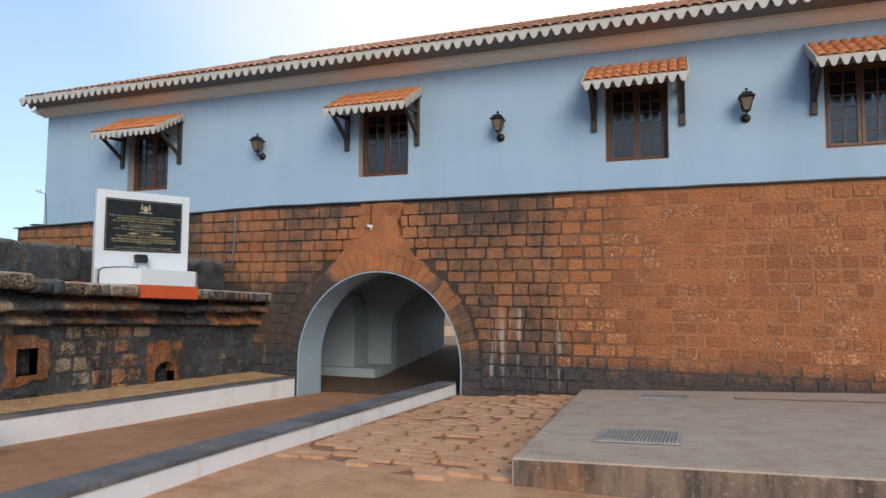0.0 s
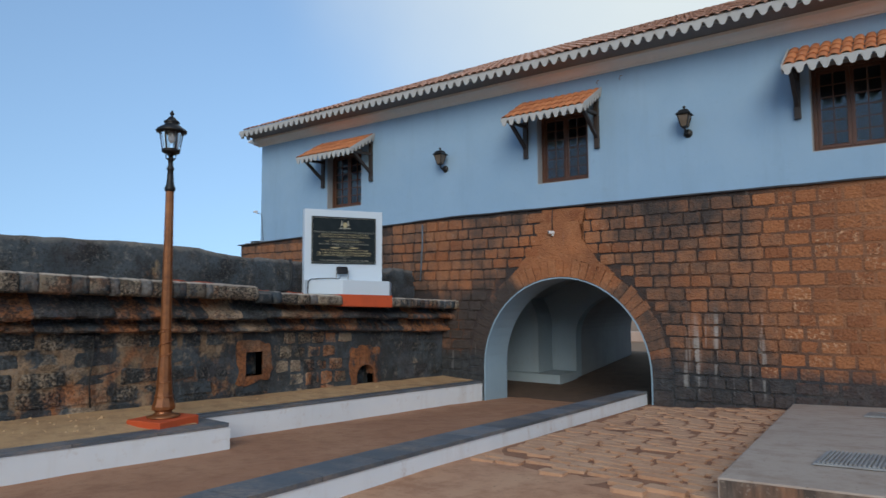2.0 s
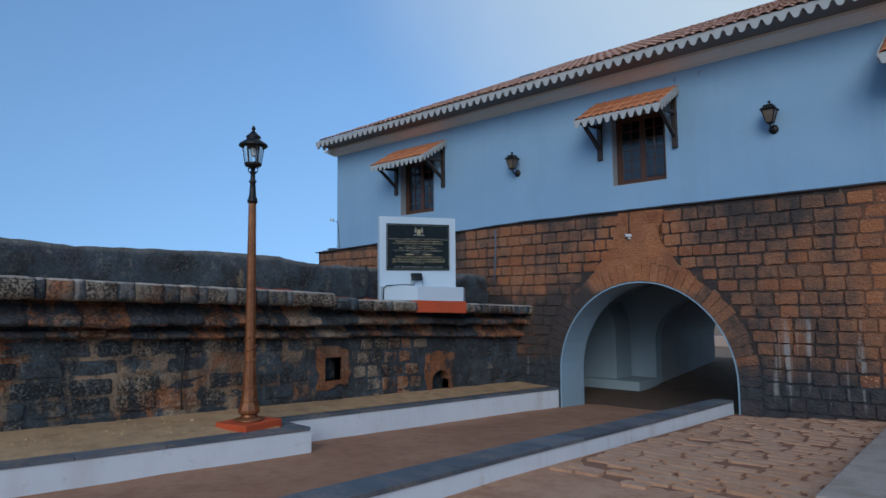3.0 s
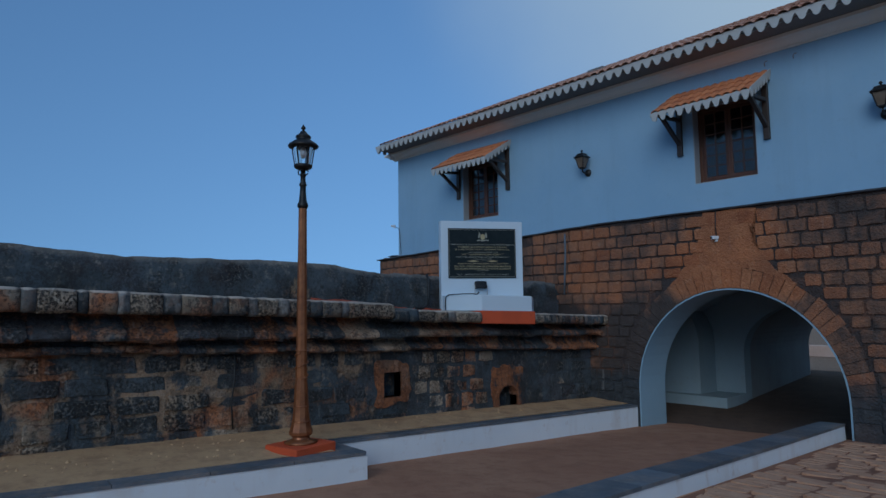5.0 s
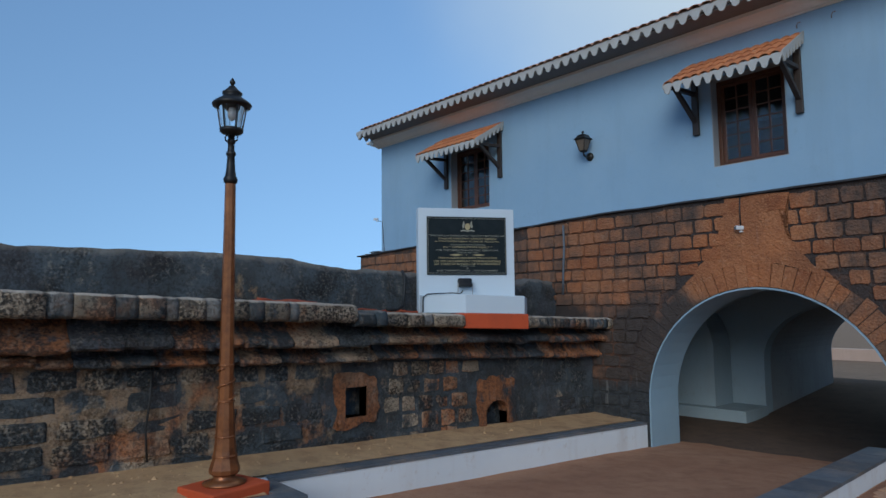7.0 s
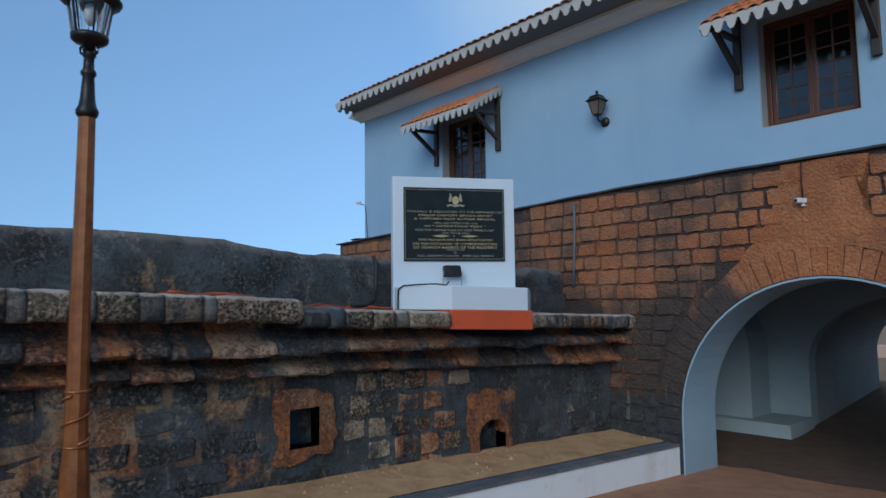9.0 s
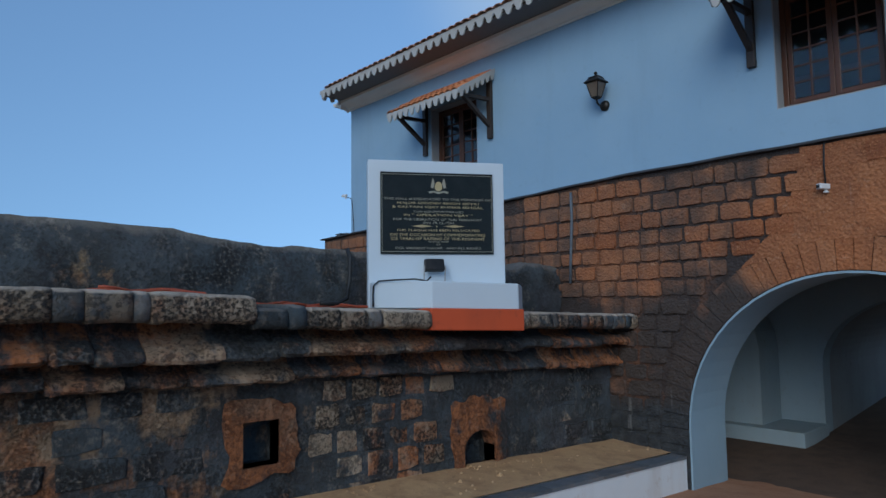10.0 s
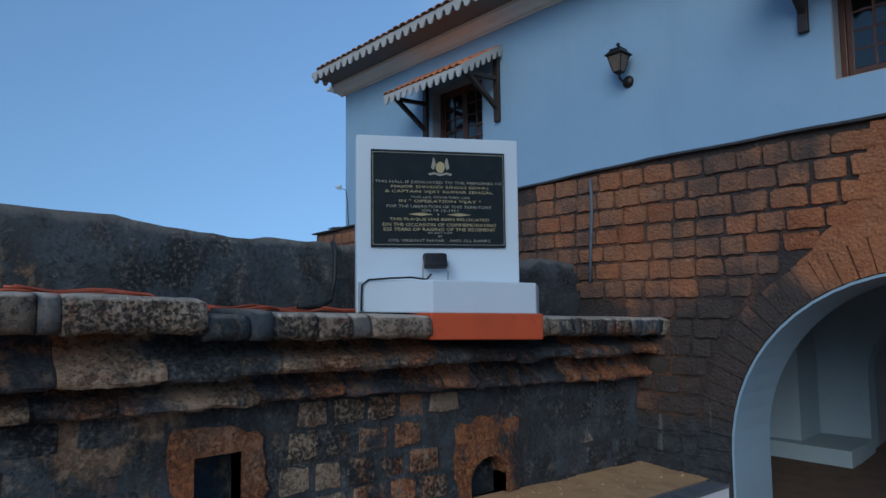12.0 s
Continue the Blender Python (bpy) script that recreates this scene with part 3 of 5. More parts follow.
def sheet(bm, xs, ys, height, bumps=0.0):
    grid = [[bm.verts.new((x, y, height(x, y) + bumps * noise.noise((x * 1.7, y * 1.7, 3.0)))) for x in xs] for y in ys]
    for p, q in zip(grid, grid[1:]):
        for i in range(len(xs) - 1):
            bm.faces.new((p[i], p[i + 1], q[i + 1], q[i]))
    return bm


def steps(a, b, d):
    n = max(1, round((b - a) / d))
    return [a + (b - a) * i / n for i in range(n + 1)]


def arch_line(u, half, spring, rise, foot, n=28):
    """Points up one jamb, round the curve and down the other."""
    pts = [(u - half, foot)]
    for i in range(n + 1):
        a = math.pi * (1 - i / n)
        pts.append((u + half * math.cos(a), spring + rise * math.sin(a)))
    pts.append((u + half, foot))
    return pts


# ---------------------------------------------------------------- ground
bm = bmesh.new()
bmesh.ops.create_circle(bm, cap_ends=True, radius=900, segments=64, matrix=Matrix.Translation((0, 0, -0.9)))
structure("ground", bm, ground_mat, "dry earth around the fort", "ground")

bm = sheet(bmesh.new(), steps(-8.2, -1.4, 0.3), steps(-14, 18.5, 0.4), road_z, 0.012)
road = structure("road", bm, earth_road, "packed red earth ramp sloping down to the gate arch", "ramp", True)

# sheet over the ramp that carries the shade inside the gate in its colour
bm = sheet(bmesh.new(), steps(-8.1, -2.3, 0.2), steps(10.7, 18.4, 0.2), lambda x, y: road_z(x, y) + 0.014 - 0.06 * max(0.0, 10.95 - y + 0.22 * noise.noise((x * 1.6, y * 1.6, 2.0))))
structure("passage_floor", bm, floor_shade, "gate passage floor, its dark colour partly shade", "floor", True)

bm = bmesh.new()
ys = steps(-14, 10.06, 0.4)
grid = []
for y in ys:
    x0 = lerp(KERB_X, y) - 0.08
    grid.append([bm.verts.new((x0 + (12.0 - x0) * k / 40, y, court_z(x0 + (12.0 - x0) * k / 40, y) - 0.012 + 0.010 * noise.noise((x0 + k * 0.6, y * 1.5, 7.0)))) for k in range(41)])
for p, q in zip(grid, grid[1:]):
    for i in range(40):
        bm.faces.new((p[i], p[i + 1], q[i + 1], q[i]))
court = structure("pavement", bm, earth_court, "dusty red laterite courtyard with worn paving stones", "courtyard", True)

# kerb between ramp and court: white painted side, slate slabs along its top
bm = bmesh.new()
rows = []
for y in steps(-14, 10.0, 0.5):
    x = lerp(KERB_X, y)
    t = kerb_top(y) - 0.032
    w = noise.noise((0.3, y * 1.3, 0.0)) * 0.012
    rows.append([bm.verts.new(p) for p in ((x + w + 0.012, y, t - 0.5), (x + w * 0.3, y, t), (x - 0.29, y, t), (x - 0.31, y, t - 0.6))])
for p, q in zip(rows, rows[1:]):
    for i in range(3):
        bm.faces.new((p[i], p[i + 1], q[i + 1], q[i]))
bm.faces.new(rows[0])
bm.faces.new(rows[-1])
kerb = structure("kerb", bm, white_kerb, "white painted kerb wall with dark slate top beside the ramp", "kerb")

# raised sandy bank below the parapet wall with white retaining faces
bm = bmesh.new()
box(bm, (-7.7, 4.0, -0.6), (-6.72, 9.79, 0.0))
for v in bm.verts:
    if v.co.z > -0.1:
        v.co.z = (0.53 - 0.034 * (v.co.y - 4.0)) - (0.02 if v.co.x > -7 else -0.03)
bank_a = structure("bank_wall_far", bm, [white_kerb], "long white retaining kerb below the parapet wall", "retaining wall")
bm = bmesh.new()
prism(bm, [(-7.7, -12.0), (-6.85, -12.0), (-6.05, 4.04), (-7.7, 4.04)], lambda a, b, d: (a, b, (0.51 - 0.03 * (b - 4.0)) if d == 0 else -0.6), 1.0)
bank_b = structure("bank_wall_near", bm, [white_kerb], "white retaining kerb under the street lamp", "retaining wall")
bm = bmesh.new()
for (y0, y1, front) in ((-12.0, 3.80, lambda y: -6.05 - 0.05 * (4.04 - y) - 0.22), (3.80, 9.97, lambda y: -6.90)):
    ys = steps(y0, y1, 0.35)
    r = []
    for y in ys:
        f = front(y)
        z0, z1 = bank_z(y) + 0.02, lerp([(-12, 0.98), (4.0, 0.535), (9.9, 0.338)], y)
        r.append([bm.verts.new((-7.66 + (f + 7.66) * k / 6, y, z0 + (z1 - z0) * k / 6 + 0.008 + 0.024 * noise.noise((k * 1.3, y * 2.6, 1.0)) * (1 if 0 < k < 6 else 0))) for k in range(7)])
    for p, q in zip(r, r[1:]):
        for i in range(6):
            bm.faces.new((p[i], p[i + 1], q[i + 1], q[i]))
structure("sand_strip", bm, sand_mat, "sandy soil strip along the foot of the wall", "soil", True)


def edging(parent, stations, inner, thick=0.03):
    """Slate slabs end to end along an edge."""
    for a, b in zip(stations, stations[1:]):
        bm = bmesh.new()
        (x0, y0, z0), (x1, y1, z1) = a, b
        d = Vector((x1 - x0, y1 - y0, 0)).normalized()
        side = Vector((-d.y, d.x, 0)) * inner
        vs = []
        for (x, y, z), e in ((a, 0.004), (b, -0.004)):
            p = Vector((x, y, z)) + d * e
            o = side.normalized() * -0.012
            vs += [bm.verts.new(q) for q in (p + o, p + side, p + side + Vector((0, 0, thick)), p + o + Vector((0, 0, thick)))]
        for f in ((0, 1, 2, 3), (4, 5, 6, 7), (0, 1, 5, 4), (1, 2, 6, 5), (2, 3, 7, 6), (3, 0, 4, 7)):
            bm.faces.new([vs[i] for i in f])
        part("slab", bm, slate, parent)


edging(kerb, [(lerp(KERB_X, y), y, kerb_top(y) - 0.034) for y in steps(-6.0, 9.99, 0.62)], 0.285)
edging(bank_a, [(-6.72, y, 0.512 - 0.034 * (y - 4.0)) for y in steps(4.06, 9.78, 0.7)], 0.16)
edging(bank_b, [(-6.05 - 0.05 * (4.04 - y), y, 0.512 - 0.03 * (y - 4.0)) for y in steps(-6.0, 4.02, 0.75)], 0.20)
edging(bank_b, [(-6.07, 4.03, 0.513), (-6.72, 4.03, 0.513)], 0.18)

# concrete platform in the court
bm = bmesh.new()


def slab_z(x, y):
    return 0.40 + 0.045 * (x + 1.66) + 0.062 * (10.0 - y)


corners = [(-1.06, 4.02), (9.0, 4.02), (9.0, 10.3), (-1.66, 9.98)]
bm = prism(bm, corners, lambda a, b, d: (a, b, slab_z(a, b) - d), 0.45)
bmesh.ops.recalc_face_normals(bm, faces=bm.faces)
bm.normal_update()
for f in bm.faces:
    f.material_index = 0 if abs(f.normal.z) > 0.5 else 1
bmesh.ops.bevel(bm, geom=list(bm.edges), offset=0.012, segments=2, affect="EDGES", profile=0.5)
platform = structure("platform", bm, [concrete, concrete_side], "low dusty concrete platform with stained sides", "platform")

# ---------------------------------------------------------------- gatehouse, lower storey
bm = bmesh.new()
outline = [(-13.9, -0.9)] + arch_line(ARCH_U, ARCH_HALF, ARCH_SPRING, ARCH_RISE, -0.9) + [(12.0, -0.9), (12.0, 3.43), (-7.4, 3.42), (-9.1, 3.36), (-13.9, 3.20)]
prism(bm, outline, lambda a, b, d: (a, 0.022 + d, b), 0.818)
wall_gate = structure("wall_gate", bm, mortar_facade, "weathered laterite block wall with a gate arch, blackened by damp", "wall", m=FACADE)

bm = bmesh.new()
box(bm, (-13.9, 0.84, -0.9), (-13.5, 8.0, 3.2))
box(bm, (11.6, 0.84, -0.9), (12.0, 8.0, 3.43))
structure("wall_lower_ends", bm, orange_plaster, "ochre plastered end walls of the gatehouse base", "wall", m=FACADE)

# white lining of the gate arch, standing slightly proud
line_in = arch_line(ARCH_U, ARCH_HALF - 0.018, ARCH_SPRING, ARCH_RISE - 0.018, -0.5)
line_out = arch_line(ARCH_U, ARCH_HALF + 0.004, ARCH_SPRING, ARCH_RISE + 0.004, -0.5)
bm = bmesh.new()
prism(bm, line_in + line_out[::-1], lambda a, b, d: (a, 0.012 + d, b), 0.79)
structure("arch_lining", bm, arch_white_shaded, "white limewashed lining of the gate arch", "arch", m=FACADE)

# chamber behind the arch, and the vaulted passage that leads through
bm = bmesh.new()
arc = [(-8.5 + 6.7 * i / 20, 1.25 + 1.30 * math.sin(math.pi * i / 20)) for i in range(21)]
prism(bm, [(-8.5, -0.6)] + arc + [(-1.8, -0.6), (-1.6, -0.6), (-1.6, 2.9), (-8.7, 2.9), (-8.7, -0.6)], lambda a, b, d: (a, 0.845 + d, b), 3.10)
structure("chamber_vault", bm, tunnel_white_shaded, "white limewashed vaulted chamber behind the arch", "vault", m=FACADE)
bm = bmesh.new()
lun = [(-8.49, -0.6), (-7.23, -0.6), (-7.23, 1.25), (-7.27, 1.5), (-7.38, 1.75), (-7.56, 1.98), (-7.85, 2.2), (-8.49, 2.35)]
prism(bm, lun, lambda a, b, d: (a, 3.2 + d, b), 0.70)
structure("chamber_side_wall", bm, tunnel_white_shaded, "white limewashed chamber side wall", "wall", m=FACADE)
structure("chamber_plinth", boxed((-8.48, 2.98, -0.5), (-6.60, 3.94, 0.17), 0.012), tunnel_white_shaded, "low white plinth along the chamber wall", "plinth", m=FACADE)
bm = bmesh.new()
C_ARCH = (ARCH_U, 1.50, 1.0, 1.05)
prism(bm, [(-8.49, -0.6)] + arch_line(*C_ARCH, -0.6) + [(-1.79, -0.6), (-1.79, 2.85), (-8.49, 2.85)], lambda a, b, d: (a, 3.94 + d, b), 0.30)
structure("chamber_back_wall", bm, tunnel_white_shaded, "white limewashed wall with the inner arch", "wall", m=FACADE)
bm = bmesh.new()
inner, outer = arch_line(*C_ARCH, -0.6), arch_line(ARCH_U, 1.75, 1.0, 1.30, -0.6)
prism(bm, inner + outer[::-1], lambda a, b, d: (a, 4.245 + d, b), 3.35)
structure("passage_vault", bm, passage_grime_shaded, "dim limewashed barrel vault of the passage", "vault", m=FACADE)
bm = bmesh.new()
prism(bm, [(-13.49, -0.9)] + arch_line(ARCH_U, 1.752, 1.0, 1.302, -0.9) + [(11.59, -0.9), (11.59, 3.2), (-13.49, 3.2)], lambda a, b, d: (a, 7.3 + d, b), 0.6)
structure("wall_rear", bm, orange_plaster, "rear wall of the gatehouse base", "wall", m=FACADE)
structure("wall_beyond", boxed((-60, 30.0, -0.95), (20, 30.6, -0.30), 0.03), peach_plaster, "low ochre boundary wall seen through the passage", "wall", m=FACADE)

# ---------------------------------------------------------------- gatehouse, upper storey
WINDOWS = [(-10.96, 1.12), (-5.365, 1.03), (-0.85, 1.0), (2.33, 1.03)]
SILL, HEAD = 4.00, 5.32
TOP = 6.02


def pierced(bm, us, zs, holes, v0, v1):
    """A wall of cells with openings left out and their cheeks closed."""
    made = {}

    def vert(u, z, v):
        key = (round(u, 4), round(z, 4), v)
        if key not in made:
            made[key] = bm.verts.new((u, v, z))
        return made[key]

    def solid(i, j):
        if not (0 <= i < len(us) - 1 and 0 <= j < len(zs) - 1):
            return False
        cu, cz = (us[i] + us[i + 1]) / 2, (zs[j] + zs[j + 1]) / 2
        return not any(a < cu < b and c < cz < d for a, b, c, d in holes)

    for i in range(len(us) - 1):
        for j in range(len(zs) - 1):
            if not solid(i, j):
                continue
            a, b, c, d = us[i], us[i + 1], zs[j], zs[j + 1]
            for v in (v0, v1):
                bm.faces.new([vert(*p, v) for p in ((a, c), (b, c), (b, d), (a, d))])
            for di, dj, p, q in ((-1, 0, (a, c), (a, d)), (1, 0, (b, c), (b, d)), (0, -1, (a, c), (b, c)), (0, 1, (a, d), (b, d))):
                if not solid(i + di, j + dj):
                    bm.faces.new([vert(*p, v0), vert(*q, v0), vert(*q, v1), vert(*p, v1)])
    return bm


holes = [(c - w / 2, c + w / 2, SILL, HEAD) for c, w in WINDOWS]
us = sorted({-13.97, 12.0, *[h[0] for h in holes], *[h[1] for h in holes]})
bm = pierced(bmesh.new(), us, [3.15, SILL, HEAD, TOP], holes, 0.67, 1.05)
wall_front = structure("wall_front", bm, wall_blue, "pale blue limewashed upper wall with four windows", "wall", m=FACADE)
bm = bmesh.new()
box(bm, (-13.97, 1.052, 3.15), (-13.6, 9.5, TOP))
structure("wall_end", bm, wall_blue, "pale blue limewashed end wall of the gatehouse", "wall", m=FACADE)
bm = bmesh.new()
box(bm, (-13.59, 1.06, 3.05), (12.0, 9.5, 3.15))
box(bm, (-13.59, 6.0, 3.16), (12.0, 6.2, TOP))
box(bm, (11.8, 1.06, 3.16), (12.0, 5.99, TOP))
structure("room_shell", bm, dark_room, "unlit room behind the windows", "room", m=FACADE)
structure("ceiling", boxed((-13.96, 0.68, TOP + 0.01), (12.0, 9.5, TOP + 0.08)), dark_room, "boarded ceiling under the roof", "ceiling", m=FACADE)

# ledge where the upper wall steps back, with an uneven dark edge
bm = bmesh.new()
rows = []
for u in steps(-13.98, 12.0, 0.22):
    z = lerp(LEDGE, u) + 0.008 * noise.noise((u * 1.9, 0, 0))
    f = -0.035 + 0.018 * noise.noise((u * 2.3, 4, 0))
    rows.append([bm.verts.new(p) for p in ((u, f, z), (u, f - 0.004, z + 0.022), (u, 0.665, z + 0.075), (u, 0.665, z))])
for p, q in zip(rows, rows[1:]):
    for i in range(4):
        j = (i + 1) % 4
        bm.faces.new((p[i], p[j], q[j], q[i]))
bm.faces.new(rows[0])
bm.faces.new(rows[-1])
structure("ledge", bm, lead_grey, "dark uneven weathered ledge along the top of the stone wall", "ledge", m=FACADE)

# moulded cornice under the eaves
prof = [(0.668, 5.865), (0.645, 5.865), (0.645, 5.886), (0.60, 5.888), (0.575, 5.905), (0.55, 5.935), (0.515, 5.958), (0.47, 5.964), (0.455, 5.966), (0.40, 5.968), (0.40, 6.018), (0.668, 6.018)]
bm = prism(bmesh.new(), prof, lambda a, b, d: (-14.10 + d, a, b), 26.1)
structure("cornice", bm, cream_paint, "cream moulded cornice below the eaves", "cornice", m=FACADE)
prof_end = [(-13.972 - (0.668 - a), b) for a, b in prof]
bm = prism(bmesh.new(), prof_end, lambda a, b, d: (a, 0.42 + d, b), 9.0)
structure("cornice_end", bm, cream_paint, "cream moulded cornice below the eaves", "cornice", m=FACADE)

# roof: boarding, then tiles in courses
EAVE_V, EAVE_Z, PITCH, RIDGE_V = -0.03, 6.10, 0.46, 4.6
RIDGE_Z = EAVE_Z + PITCH * (RIDGE_V - EAVE_V)
bm = bmesh.new()
hip = -13.94 + (RIDGE_V - EAVE_V)
top = [(-13.94, EAVE_V, EAVE_Z), (12, EAVE_V, EAVE_Z), (12, RIDGE_V, RIDGE_Z), (hip, RIDGE_V, RIDGE_Z), (-13.94, 9.34, EAVE_Z), (12, 9.34, EAVE_Z)]
vt = [bm.verts.new(p) for p in top]
vb = [bm.verts.new((p[0], p[1], p[2] - 0.055)) for p in top]
for f in ((0, 1, 2, 3), (0, 3, 4), (4, 3, 2, 5)):
    bm.faces.new([vt[i] for i in f])
    bm.faces.new([vb[i] for i in reversed(f)])
for i, j in ((0, 1), (1, 2), (2, 5), (5, 4), (4, 0)):
    bm.faces.new((vt[i], vt[j], vb[j], vb[i]))
roof = structure("roof", bm, soffit_wood, "hipped roof of terracotta tiles with a fretted white valance", "roof", m=FACADE)
bm = bmesh.new()
box(bm, (-13.92, EAVE_V + 0.03, 6.020), (12.0, 0.41, 6.042))
box(bm, (-13.92, 0.475, 6.020), (-13.90, 9.3, 6.042))
structure("soffit", bm, soffit_wood, "dark boarded soffit under the eaves", "soffit", m=FACADE)
bm = prism(bmesh.new(), scallop(25.94, 0.185, 0.02, 0.088, 0.062), lambda a, b, d: (-13.95 + a, EAVE_V - 0.025 + d, EAVE_Z + 0.005 + b), 0.022)
structure("valance_front", bm, trim_white, "weathered white fretted valance board along the eaves", "valance", m=FACADE)
bm = prism(bmesh.new(), scallop(9.4, 0.185, 0.02, 0.088, 0.062), lambda a, b, d: (-13.955 - d, EAVE_V - 0.025 + a, EAVE_Z + 0.005 + b), 0.022)
structure("valance_end", bm, trim_white, "weathered white fretted valance board along the end eaves", "valance", m=FACADE)


def tile_shape(name, w, length, mat, rise=0.66):
    """A half-round roof tile along +y, its lower end at y = 0."""
    bm = bmesh.new()
    n = 6
    rings = []
    for y, r in ((0.0, w * 0.52), (length, w * 0.44)):
        up = [bm.verts.new((r * math.cos(math.pi * k / n), y, rise * r * math.sin(math.pi * k / n) + (0.012 if y == 0 else 0.0))) for k in range(n + 1)]
        dn = [bm.verts.new(((r - 0.016) * math.cos(math.pi * k / n), y, rise * (r - 0.016) * math.sin(math.pi * k / n) + (0.012 if y == 0 else 0.0))) for k in range(n + 1)]
        rings.append((up, dn))
    (u0, d0), (u1, d1) = rings
    for k in range(n):
        bm.faces.new((u0[k], u0[k + 1], u1[k + 1], u1[k]))
        bm.faces.new((d0[k], d0[k + 1], d1[k + 1], d1[k]))
        bm.faces.new((u0[k], u0[k + 1], d0[k + 1], d0[k]))
    return link_mesh(name, bm, mat, True)


TILE = tile_shape("tile", 0.156, 0.36, faded_tile, 0.46)
lean_roof = math.atan(PITCH)


def tile_seat(u, run):
    return Vector((u, EAVE_V - 0.05 + run * math.cos(lean_roof), EAVE_Z + 0.012 + run * math.sin(lean_roof)))


far_tiles = []
rnd = random.Random(5)
for course in range(16):
    run = course * 0.33
    first = -13.88 + run * math.cos(lean_roof)
    count = int((11.9 - first) / 0.16)
    for i in range(count):
        u = 11.9 - i * 0.16
        m = Matrix.Translation(tile_seat(u, run) + Vector((rnd.uniform(-0.006, 0.006), rnd.uniform(-0.012, 0.008), 0))) @ Matrix.Rotation(lean_roof, 4, "X") @ Matrix.Rotation(rnd.uniform(-0.02, 0.02), 4, "Z")
        if course < 2 and u < 5.0:
            ob = new("tile", TILE)
            ob.parent = roof
            ob.matrix_basis = Matrix.Translation(m.translation * S) @ m.to_3x3().to_4x4()
        else:
            far_tiles.append(m)
vs, fs = [], []
for m in far_tiles:
    k = len(vs)
    vs += [tuple((m.translation * S) + m.to_3x3() @ v.co) for v in TILE.vertices]
    fs += [tuple(k + i for i in p.vertices) for p in TILE.polygons]
me = bpy.data.meshes.new("roof_tiles")
me.from_pydata(vs, [], fs)
me.materials.append(faded_tile)
ob = new("roof_tiles", me)
ob.parent = roof
tagged(ob, "terracotta tiles higher up the slope", kind="stuff")
part("vent_tile", boxed((-9.05, 2.2, 7.10), (-8.6, 2.7, 7.28), 0.05), soffit_wood, roof, "raised dark vent tile")


# ---------------------------------------------------------------- parapet wall beside the ramp
bm = bmesh.new()
HOLE_A = (5.32, 5.61, 0.80, 1.13)
HOLE_B = (7.46, 7.87, 0.43, 0.78)
ys = sorted({-12.0, *HOLE_A[:2], *HOLE_B[:2], 9.97, *steps(-11, 9.5, 0.6)})
bm = pierced(bm, ys, [-0.7, 0.43, 0.78, 0.80, 1.13, 1.60], [HOLE_A, HOLE_B], 7.63, 8.30)
for v in bm.verts:
    v.co = Vector((-v.co.y, v.co.x, v.co.z))
wall_parapet = structure("wall_parapet", bm, mortar_wall, "blackened laterite parapet wall with corbelled coping and two drain openings", "wall")
bm = bmesh.new()
rows = []
for y in steps(-12, 9.97, 0.5):
    b, t = low_low(y) + 0.03, cap_top(y) - 0.045
    rows.append([bm.verts.new(p) for p in ((-7.64, y, b), (-7.64, y, t - 0.03), (-7.42, y, t), (-8.42, y, t + 0.015), (-8.42, y, b))])
for p, q in zip(rows, rows[1:]):
    for i in range(5):
        j = (i + 1) % 5
        bm.faces.new((p[i], p[j], q[j], q[i]))
bm.faces.new(rows[0])
bm.faces.new(rows[-1])
structure("wall_parapet_top", bm, mortar_pale, "weathered top of the parapet wall", "wall")
structure("drain_back", boxed((-7.90, 5.31, 0.42), (-7.86, 7.88, 1.14)), mortar_wall, "dark back of the drain openings", "wall")

# surrounds of the two openings
for (y0, y1, z0, z1), round_head, name in ((HOLE_A, False, "surround_square"), (HOLE_B, True, "surround_arched")):
    bm = bmesh.new()
    inner = [(y0, z0), (y0, z0 + (z1 - z0) * 0.5)]
    mid, half = (y0 + y1) / 2, (y1 - y0) / 2
    if round_head:
        for i in range(1, 8):
            a = math.pi * (1 - i / 8)
            inner.append((mid + half * math.cos(a), z0 + (z1 - z0) * 0.5 + (z1 - z0) * 0.48 * math.sin(a)))
    else:
        inner += [(y0, z1), (mid, z1), (y1, z1)]
    inner += [(y1, z0 + (z1 - z0) * 0.5), (y1, z0)]
    dense = []
    for (a, b), (a2, b2) in zip(inner, inner[1:] + inner[:1]):
        dense += [(a + (a2 - a) * q / 4, b + (b2 - b) * q / 4) for q in range(4)]
    inner = dense
    m0, m1, l0, h1 = y0 - 0.15, y1 + 0.15, z0 - (0.04 if round_head else 0.12), z1 + (0.30 if round_head else 0.15)
    outer = []
    for a, b in inner:
        da, db = a - mid, b - (z0 + z1) / 2
        s = min((m1 - mid) / abs(da) if abs(da) > 1e-6 else 9e9, ((h1 - (z0 + z1) / 2) if db > 0 else ((z0 + z1) / 2 - l0)) / abs(db) if abs(db) > 1e-6 else 9e9)
        s *= 0.96 + 0.30 * noise.noise((a * 6, b * 6, 2)) + 0.14 * noise.noise((a * 21, b * 21, 5))
        outer.append((mid + da * s, (z0 + z1) / 2 + db * s))
    n = len(inner)
    rings = [[bm.verts.new((x, a, b)) for a, b in pts] for x, pts in ((-7.78, inner), (-7.602, inner), (-7.606, outer), (-7.66, outer))]
    for p, q in zip(rings, rings[1:]):
        for i in range(n):
            j = (i + 1) % n
            bm.faces.new((p[i], p[j], q[j], q[i]))
    structure(name, bm, stone_clean, "worn laterite surround of a drain opening", "surround")

